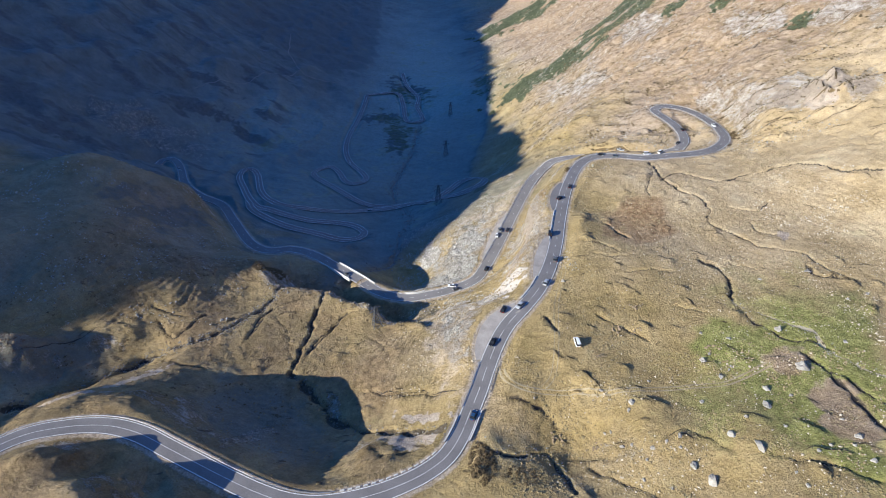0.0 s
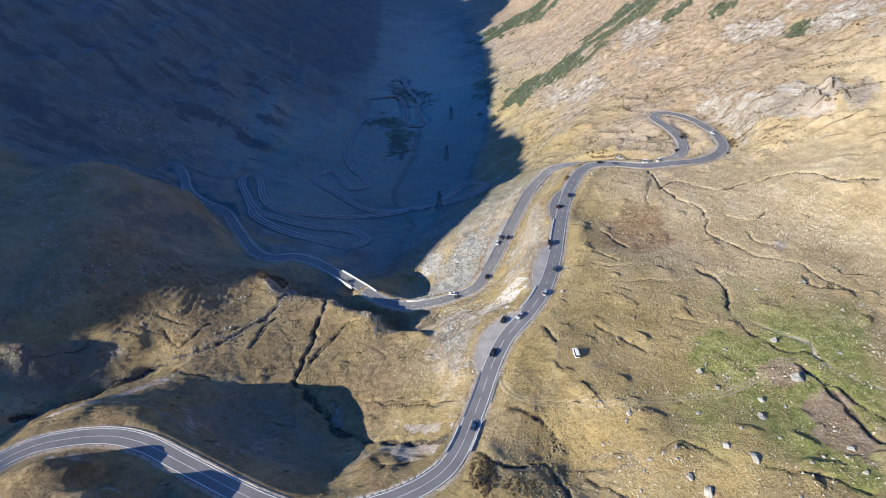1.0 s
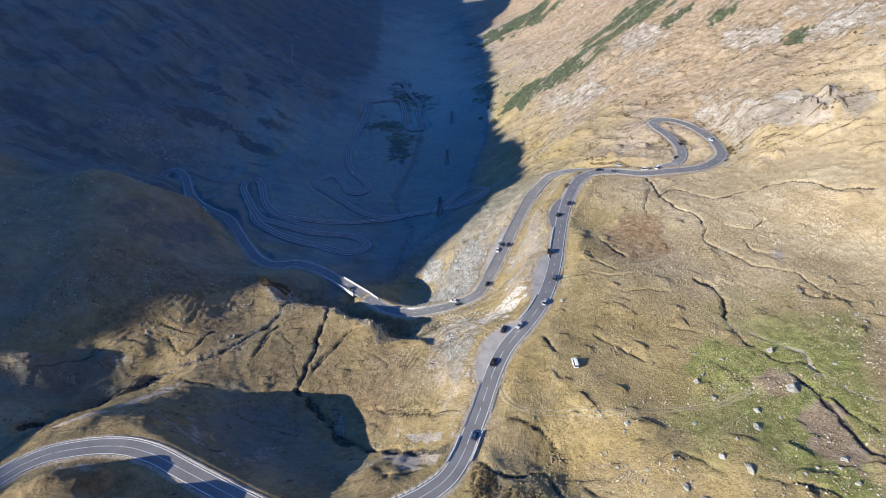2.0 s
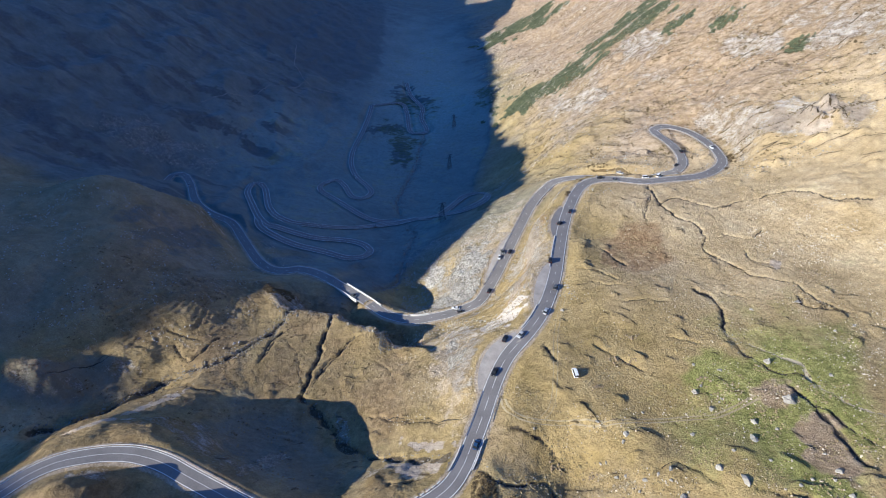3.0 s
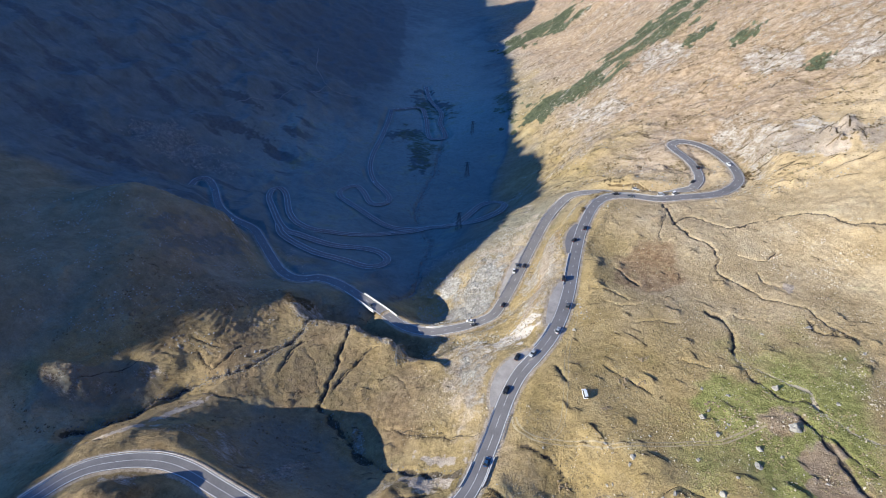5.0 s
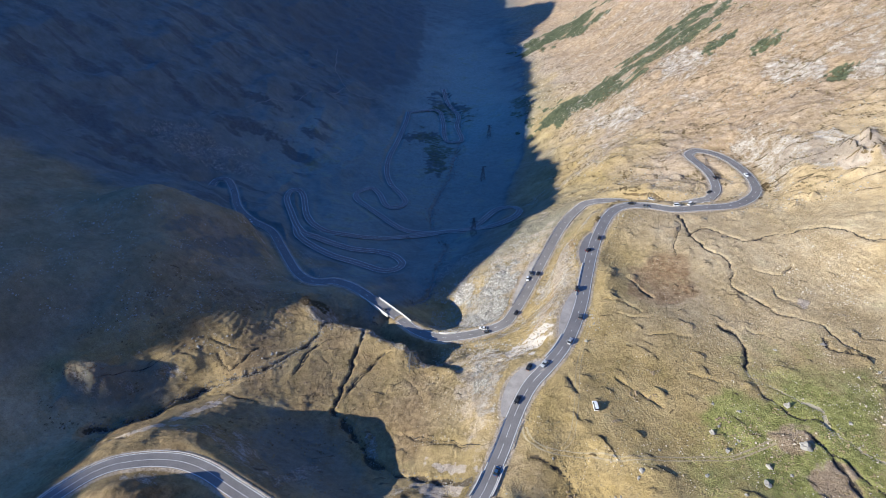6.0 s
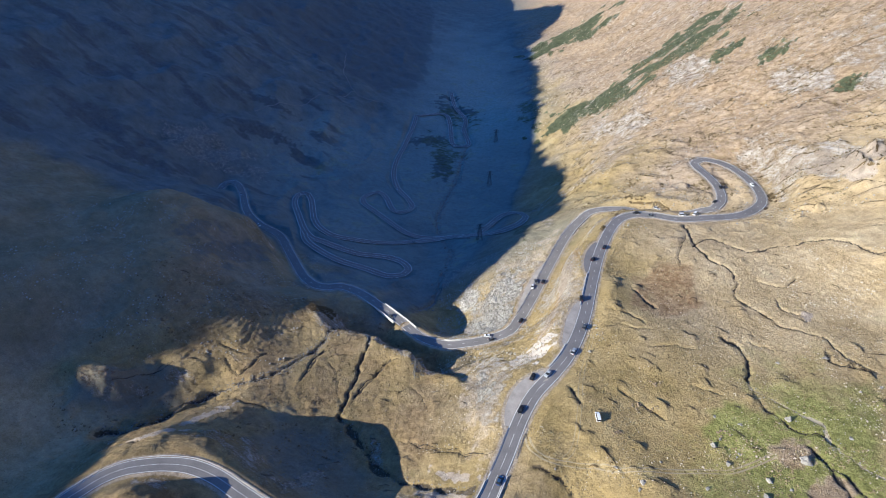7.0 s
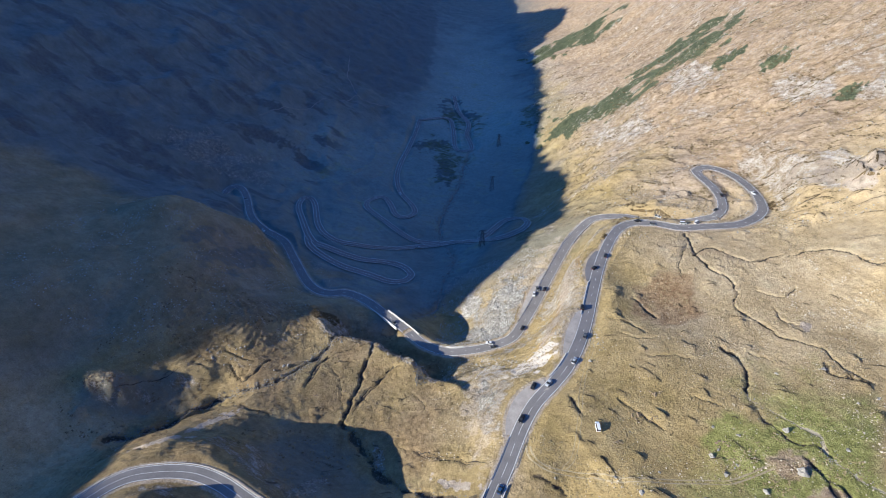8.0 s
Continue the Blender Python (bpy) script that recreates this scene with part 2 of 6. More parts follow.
    cm = ramp_node(n, l, math_node(n, l, "ADD", bsum, math_node(n, l, "SUBTRACT", pale, 0.85)), ((0.36, (0, 0, 0)), (0.58, (1, 1, 1))))
    col = mix_node(n, l, cm.outputs[0], col, ck.outputs[0])
    # blocks of grey scree, and ribs of pale rock
    cells = n.new("ShaderNodeTexVoronoi")
    cells.inputs["Scale"].default_value = 0.75
    l.new(co, cells.inputs["Vector"])
    cc = n.new("ShaderNodeSeparateColor")
    l.new(cells.outputs["Color"], cc.inputs[0])
    sb1 = ramp_node(n, l, cc.outputs[0], ((0.0, (0.33, 0.31, 0.28)), (0.5, (0.48, 0.455, 0.41)), (1.0, (0.62, 0.595, 0.54))))
    gap = ramp_node(n, l, cells.outputs["Distance"], ((0.35, (1, 1, 1)), (0.62, (0.62, 0.6, 0.56))))
    scol = mix_node(n, l, 1.0, mix_node(n, l, 1.0, sb1.outputs[0], gap.outputs[0], "MULTIPLY"), grain.outputs[0], "MULTIPLY")
    sk = ramp_node(n, l, math_node(n, l, "ADD", bsum, math_node(n, l, "SUBTRACT", stony, 0.72)), ((0.34, (0, 0, 0)), (0.62, (1, 1, 1))))
    col = mix_node(n, l, sk.outputs[0], col, scol)
    kk = ramp_node(n, l, math_node(n, l, "ADD", bsum, math_node(n, l, "SUBTRACT", ribs, 0.85)), ((0.36, (0, 0, 0)), (0.6, (1, 1, 1))))
    col = mix_node(n, l, kk.outputs[0], col, mix_node(n, l, 1.0, rcol, (0.82, 0.76, 0.68), "MULTIPLY"))
    # dark sodden soil in the channels; shade in cuts and below scarps painted in
    wm = ramp_node(n, l, math_node(n, l, "MULTIPLY_ADD", fine.outputs[0], 1.1, math_node(n, l, "SUBTRACT", soil_shade, 0.72)), ((0.34, (0, 0, 0)), (0.62, (0.9, 0.9, 0.9))))
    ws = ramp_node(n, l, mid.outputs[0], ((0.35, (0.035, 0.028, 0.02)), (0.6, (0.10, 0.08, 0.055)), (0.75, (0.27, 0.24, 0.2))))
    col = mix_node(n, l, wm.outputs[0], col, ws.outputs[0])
    l.new(col, b.inputs["Base Color"])
    h = math_node(n, l, "ADD", math_node(n, l, "MULTIPLY", mid.outputs[0], 1.0), math_node(n, l, "MULTIPLY", fine.outputs[0], 0.45))
    n1 = bump_node(n, l, None, h, 1.45, 1.0)
    n2 = bump_node(n, l, None, math_node(n, l, "MULTIPLY", rsum, rm.outputs[0]), 0.9, 0.45, n1)
    bump_node(n, l, b, math_node(n, l, "MULTIPLY", math_node(n, l, "SUBTRACT", 0.7, cells.outputs["Distance"]), sk.outputs[0]), 0.9, 0.8, n2)
    return m


def asphalt_material():
    m, n, l, b = nodes_of("road_asphalt", 0.85)
    co = n.new("ShaderNodeTexCoord").outputs["Object"]
    big, fine = noise_node(n, l, 0.12, 5, 0.6, co), noise_node(n, l, 3.0, 6, 0.7, co)
    a = ramp_node(n, l, big.outputs[0], ((0.3, (0.150, 0.140, 0.134)), (0.7, (0.205, 0.192, 0.184))))
    g = ramp_node(n, l, fine.outputs[0], ((0.3, (0.8, 0.8, 0.8)), (0.7, (1.15, 1.15, 1.15))))
    l.new(mix_node(n, l, 1.0, a.outputs[0], g.outputs[0], "MULTIPLY"), b.inputs["Base Color"])
    bump_node(n, l, b, fine.outputs[0], 0.02, 0.3)
    return m


GROUND, ASPHALT = ground_material(), asphalt_material()
PAINT = plain("road_paint", (0.66, 0.65, 0.62), 0.6, vary=0.15)
GRAVEL = plain("grey_gravel", (0.335, 0.302, 0.262), 0.95, vary=0.35, scale=1.0)
CONCRETE = plain("pale_concrete", (0.56, 0.545, 0.51), 0.85, vary=0.25, scale=1.0)
STONE = plain("pale_boulder", (0.265, 0.248, 0.22), 0.9, vary=0.6, scale=3.0)
STEEL = plain("galvanised_steel", (0.45, 0.46, 0.47), 0.45, 0.7, 0.2)
PYLON = plain("weathered_pylon_steel", (0.13, 0.135, 0.14), 0.6, 0.4, 0.2)
RUBBER = plain("tyre_rubber", (0.02, 0.02, 0.02), 0.9)
GLASS = plain("dark_car_glass", (0.02, 0.022, 0.025), 0.1, 0.0, 0.1)
LEAF = plain("dwarf_pine_needles", (0.085, 0.098, 0.055), 0.9, vary=0.6, scale=0.6)
CAR_PAINT = [plain("car_paint_" + k, c, 0.35, 0.1, 0.05) for k, c in (("black", (0.016, 0.016, 0.018)), ("white", (0.75, 0.75, 0.74)), ("grey", (0.10, 0.105, 0.11)), ("blue", (0.03, 0.07, 0.15)), ("silver", (0.42, 0.43, 0.44)))]

# ---- landforms: x, y, radius, height of each swell (plus) or hollow (minus) ----
FAR_FORMS = [
    (-300, -300, 300, 103), (300, -300, 275, -12.1), (0, -150, 170, 6.2), (-600, 0, 218, -42.2), (-300, 0, 169, -33.6), (150, 0, 91, -3.9),
    (300, 0, 121, -32.8), (-600, 200, 164, -16.3), (-600, 400, 178, 37), (700, 400, 264, 50.8), (-450, 500, 146, -6.6), (500, 500, 192, 6.7),
    (185, 590, 149, 24.4), (185, 590, 54, 7.9), (-115, 593, 136, -33.1), (-115, 593, 65, 4.8), (71, 621, 49, -12.6), (-292, 665, 157, 41.1),
    (-480, 700, 180, -2.6), (-31, 741, 76, -3.8), (73, 760, 171, 6.5), (73, 760, 85, 10.6), (-700, 800, 296, 50.9), (-135, 845, 203, -21.4),
]
FAR_FORMS_B = [
    (215, 865, 181, -12), (450, 900, 234, 36.1), (157, 940, 91, -6.9), (700, 1000, 364, 88.4), (195, 1090, 231, -28.5), (-230, 1150, 320, -7.1),
    (163, 1284, 57, -9.1), (75, 1291, 42, 4.6), (-700, 1300, 400, 82.1), (97, 1342, 297, -13.2), (97, 1342, 48, 9.2), (400, 1600, 385, 19.3),
    (-250, 1700, 400, -5.1), (-550, 1900, 180, 9.4), (0, 2000, 180, -8.4), (300, 2000, 400, -31.6), (-300, 2600, 400, 1.4), (0, 2600, 180, -6.7),
    (300, 2600, 400, -65.5), (0, 3400, 400, 15.6),
]
RAVINE_FORMS = [
    (-90, 75, 10, -5.8), (-97, 84, 8, 11.6), (-32, 90, 42, -13), (-93, 91, 7, -8), (-109, 92, 37, -14.4), (-109, 92, 7, 12.1),
    (-109, 95, 7, -14.5), (-68, 97, 35, 20.3), (-79, 102, 9, 2.5), (-123, 103, 7, 2.2), (-110, 106, 7, 1.7), (-131, 115, 36, 47.3),
    (-131, 115, 7, -5.3), (-113, 116, 7, -5.5), (-136, 119, 7, 1.9), (-100, 122, 8, 4.9), (-36, 125, 16, -5.1), (-114, 126, 8, 5.6),
    (-164, 134, 47, -36), (-164, 134, 19, 3.1), (-77, 140, 41, -30.3), (-50, 147, 12, -2.6), (-63, 163, 15, 3.2), (-210, 175.5, 6, 3.5),
]
RAVINE_FORMS_B = [
    (-153, 174, 17, -4.7), (-206, 176, 72, -14.7), (-70, 184, 51, 5.2), (-149, 191, 12, -5.9), (-420, 200, 155, -19.2), (-226, 204, 25, -8.3),
    (-38, 213, 9, 8), (-121, 223, 58, 7), (-121, 223, 18, -6.4), (-59, 223, 9, 7.6), (-46, 229, 9, -2.6), (-214, 231, 34, 10.3),
    (-75, 231, 11, 4.3), (-89, 233, 8, 3.4), (-56, 234, 10, -3.7), (-137, 236, 21, 6.2), (-86, 244, 10, -7.5), (-98, 246, 7, 3),
    (-106, 254, 14, 4.7), (-60, 254, 12, -5), (-50, 260, 74, -35.3), (-59, 269, 13, 6.6), (-156, 273, 78, -5), (-156, 273, 31, -7.6),
]
RAVINE_FORMS_C = [
    (-266, 279, 101, 29.9), (-266, 279, 36, -7.6), (-83, 288, 13, 7.1), (-205, 291, 25, 7.9), (-194, 299, 23, -4.7), (-66, 320, 9, 4),
    (-165, 322, 14, 4), (-236, 330, 24, 13), (-247, 334, 25, 8.9), (-200, 338, 18, 8), (-156, 340, 21, -7.7), (-186, 343, 17, 7.6),
    (-69, 368, 91, -3.2), (-69, 368, 30, 1.7), (-354, 383, 122, -13), (-200, 388, 107, -2.5), (-200, 388, 22, -5.6), (-230, 396, 16, 5),
    (-39, 408, 32, -8.1), (-247, 461, 21, 4), (-281, 476, 15, -8.7), (-78, 489, 93, 22.8), (-78, 489, 41, 9), (-266, 496, 125, -31.3),
]
RAVINE_FORMS_D = [
    (-74, 531, 49, -9.8), (-178, 163, 8, -2.5), (-164, 191, 5, 3.2), (-153, 196, 5, 3.4), (-154, 189, 4, 2.5), (-202, 175, 6, 4.5), (-193, 174, 6, 5), (-184, 173, 6, 4.5), (-163, 170, 7, -3.2), (-127, 104, 5, 4.2),
]
SPUR_FORMS = [
    (0, 40, 57, -3.3), (60, 40, 58, -6.4), (260, 90, 99, 10.1), (73, 94, 42, 1.1), (73, 94, 10, -11.3), (132, 98, 53, 20.6),
    (132, 98, 18, -3.1), (70, 99, 9, 12.5), (88, 102, 14, 5), (34, 106, 11, 5.5), (-23, 107, 9, 5), (12, 109, 9, 3.1),
    (49, 109, 11, -6.4), (33, 111, 13, -10.7), (63, 117, 9, 2.6), (-14, 121, 12, -1.9), (6, 123, 45, 6.3), (27, 125, 9, 5.2),
    (54, 127, 13, 3.2), (74, 129, 40, -24.2), (400, 150, 137, -69.9), (15, 155, 8, 3.2), (39, 155, 12, 2.3), (155, 155, 62, -36.5),
]
SPUR_FORMS_B = [
    (155, 155, 20, 4.5), (-1, 163, 54, -5.4), (78, 171, 50, 37.1), (78, 171, 22, -5.6), (21, 173, 9, 5.3), (43, 186, 9, 1.6),
    (165, 192, 24, 6.4), (123, 193, 31, -6), (50, 202, 10, 0.4), (23, 207, 15, -2.1), (-26, 214, 9, -11.4), (-14, 214, 9, 8.6),
    (-8, 218, 11, -10.9), (56, 222, 61, -14), (56, 222, 19, 4.5), (199, 225, 28, -5.8), (136, 231, 63, 7.5), (90, 236, 23, -3.5),
    (18, 244, 12, -8.7), (62, 245, 14, 9.4), (49, 252, 11, -13.7), (209, 256, 20, 6.1), (52, 260, 10, 11.7), (-15, 266, 18, -10),
]
SPUR_FORMS_C = [
    (229, 267, 85, -11.5), (33, 272, 12, -5), (63, 276, 10, 12.1), (77, 291, 10, 5.1), (-22, 294, 20, -10), (139, 295, 68, 4.4),
    (139, 295, 20, -2.5), (44, 299, 69, 1.5), (44, 299, 20, -5.6), (400, 300, 143, -19.4), (78, 302, 7, 3.3), (87, 313, 9, 5.3),
    (59, 332, 22, -6.3), (189, 335, 8, -4.3), (238, 338, 23, 8.4), (161, 342, 14, -5.3), (83, 361, 76, 39), (194, 367, 87, -52.1),
    (194, 367, 16, -6.2), (191, 389, 15, -4.1), (221, 397, 22, 12.4), (281, 399, 21, -7.5), (163, 400, 7, 6.4), (104, 404, 30, -6.9),
]
SPUR_FORMS_D = [
    (-7, 421, 21, 9.2), (130, 427, 22, -3.5), (-3, 430, 83, -45.5), (280, 434, 131, 36.2), (117, 443, 29, 17.6), (232, 443, 25, -4.6),
    (184, 464, 20, -2.5), (242, 503, 49, -2.6), (73, 506, 112, -4.5), (73, 506, 54, -6.1),
]
FORMS = np.array(FAR_FORMS + FAR_FORMS_B + RAVINE_FORMS + RAVINE_FORMS_B + RAVINE_FORMS_C + RAVINE_FORMS_D + SPUR_FORMS + SPUR_FORMS_B + SPUR_FORMS_C + SPUR_FORMS_D, float)


def soft(u, s):
    return s * np.logaddexp(0, u / s)


def landform(x, y):
    """Height of the bare land without small relief."""
    x, y = np.asarray(x, float), np.asarray(y, float)
    z = -18.7992 + 0.6478 * soft(x - 90, 60) + 0.4231 * soft(-x - 250, 80) + -0.3813 * (soft(y - 250, 60) - soft(y - 560, 60)) + -0.0507 * soft(y - 900, 150) + -0.2599 * soft(y - 2600, 150)
    for cx, cy, r, h in FORMS:
        near = (np.abs(x - cx) < 4.2 * r) & (np.abs(y - cy) < 4.2 * r)
        if near.any():
            z[near] += h * np.exp(-((x[near] - cx) ** 2 + (y[near] - cy) ** 2) / (2 * r * r))
    return z


# ---- roads: x, y, z along the middle ----
SPINE_ROAD = [
    (-160, 75, -1.5), (-157.5, 87, -2.5), (-154.6, 95.2, -3), (-150, 102, -3.3), (-145.3, 107.6, -3.5),
    (-139.1, 112, -4), (-131.3, 114.6, -4.5), (-122.7, 116.1, -5), (-113, 115.9, -5.3), (-102, 112.9, -5.5),
    (-90.3, 107.4, -5.7), (-79.1, 102.2, -6), (-68.5, 97.3, -6.3), (-58.4, 93, -6.5), (-49, 90, -6.7),
    (-40.2, 88.9, -6.9), (-31.7, 89.7, -7), (-23.3, 91.7, -7), (-14.8, 94.8, -7), (-6.1, 99.4, -7),
    (1.1, 105.5, -7), (6, 113.7, -7), (9.6, 122.9, -6.8), (13.3, 132.4, -6), (16.8, 142.4, -5),
    (21.1, 153.2, -3.8), (26.5, 163.3, -2.7), (35.2, 174.4, -1.7), (42.8, 185.9, -1.2), (50, 202.1, -1.6),
    (56.4, 222.1, -2.6), (62.2, 244.8, -3.7), (69.3, 270.2, -4.5),
]
LOOP_ROAD = [
    (76.6, 291, -4.8), (86.8, 312.5, -5), (97.9, 322.3, -4.6), (112.2, 321.4, -3), (128.1, 314.8, -1),
    (146.5, 316.7, -0.3), (164, 320, -0.3), (176.6, 326.5, -0.6), (188, 337.7, -0.9), (193.2, 349, -1),
    (194.5, 367.2, -1.2), (190.6, 388.5, -1.6), (183.1, 402.7, -2.2), (172.3, 409, -2.8), (164.8, 405.8, -3.4),
    (163.2, 400.3, -4), (167.8, 387.7, -4.8), (171.1, 374.7, -5.6), (171, 361.4, -6.4), (168.1, 351.6, -7.2),
    (161.1, 342.4, -8),
]
LOWER_ROAD = [
    (161.1, 342.4, -8), (140, 340, -12), (118, 346, -17), (104, 358, -21), (83, 360.5, -25),
    (71.6, 351.1, -28), (59.4, 332.4, -31.5), (44.5, 299, -36), (33.3, 272.1, -39.5), (25.4, 255.3, -42),
    (18.2, 243.8, -43.5), (5.1, 237.6, -45.5), (-7.7, 235, -47.5), (-20.5, 234.3, -49), (-36, 241.2, -51),
    (-52.2, 257, -53), (-68.5, 272, -54.5), (-85.2, 285.8, -56), (-100.4, 292.9, -57), (-111, 292, -57.5),
    (-121, 294.6, -58), (-131.8, 304, -59.2), (-142, 318.5, -60.6), (-155.6, 339.6, -63), (-173.8, 366.6, -66.5), (-200.2, 387.8, -70),
    (-223.7, 416.2, -75), (-247.4, 460.7, -83), (-266.5, 488.8, -88), (-279.5, 491.6, -90), (-281.1, 476.4, -91),
]
VALLEY_ROAD = [
    (-70, 330.2, -75), (-63.2, 335.6, -76.6), (-60.6, 346.5, -79.7), (-68.8, 358.9, -83.2), (-83, 364.1, -82.8), (-108.7, 361.6, -76.9),
    (-137.3, 370.8, -74.2), (-155.6, 382.9, -74), (-183.5, 438.4, -90), (-201.4, 478.8, -100.9), (-203.2, 503.7, -106.9),
    (-189.4, 494.3, -106.5), (-161.5, 422.4, -86.9), (-139.5, 393.4, -80.3), (-116, 391.4, -84.6), (-90.1, 401.8, -94.3),
    (-63.9, 423, -106.7), (-33.6, 433.3, -108.1), (-7.1, 424.2, -93.7), (14.4, 470.3, -106.4), (31, 473.1, -100.4),
    (39, 449.5, -88.4), (30.5, 423.9, -80.9),
]
VALLEY_ROAD_FAR = [
    (7.9, 412.3, -84), (-22.9, 430.4, -103.3), (-49.5, 433.5, -110), (-70.3, 434.1, -106.7), (-87.1, 443.7, -103.8),
    (-113.4, 471.5, -105.2), (-132.1, 498.1, -111.1), (-135.5, 521.4, -116.6), (-123.3, 535.8, -120.6), (-111.2, 520, -118),
    (-98, 485.2, -109.4), (-84.7, 483.1, -110.2), (-79.7, 500.4, -114.9), (-88.2, 526.6, -121.3), (-105.3, 558.7, -125.8),
    (-116, 595.9, -127.2), (-118.5, 640.9, -128.9), (-115.2, 691.4, -130.8), (-112.7, 753.9, -130.8), (-113, 792.7, -130.6),
]
VALLEY_LINK = [
    (-70, 330.2, -75), (-75, 329.8, -74.4), (-81, 330.9, -73.8), (-94.1, 335.1, -72.6), (-116.2, 341.3, -70.1),
    (-136.9, 354.7, -71), (-153, 371, -71.7), (-163.5, 397, -78.5),
]
FAR_ROAD = [
    (-113, 792.7, -130.6), (-72.5, 813, -135.1), (-59.8, 775.2, -134.5), (-50.8, 703, -133.1), (-38.6, 690.7, -131.3),
    (-27.5, 698.2, -129.6), (-37, 746, -132), (-37.1, 789.9, -133), (-57.5, 852, -137), (-69.4, 927.1, -141.1),
]
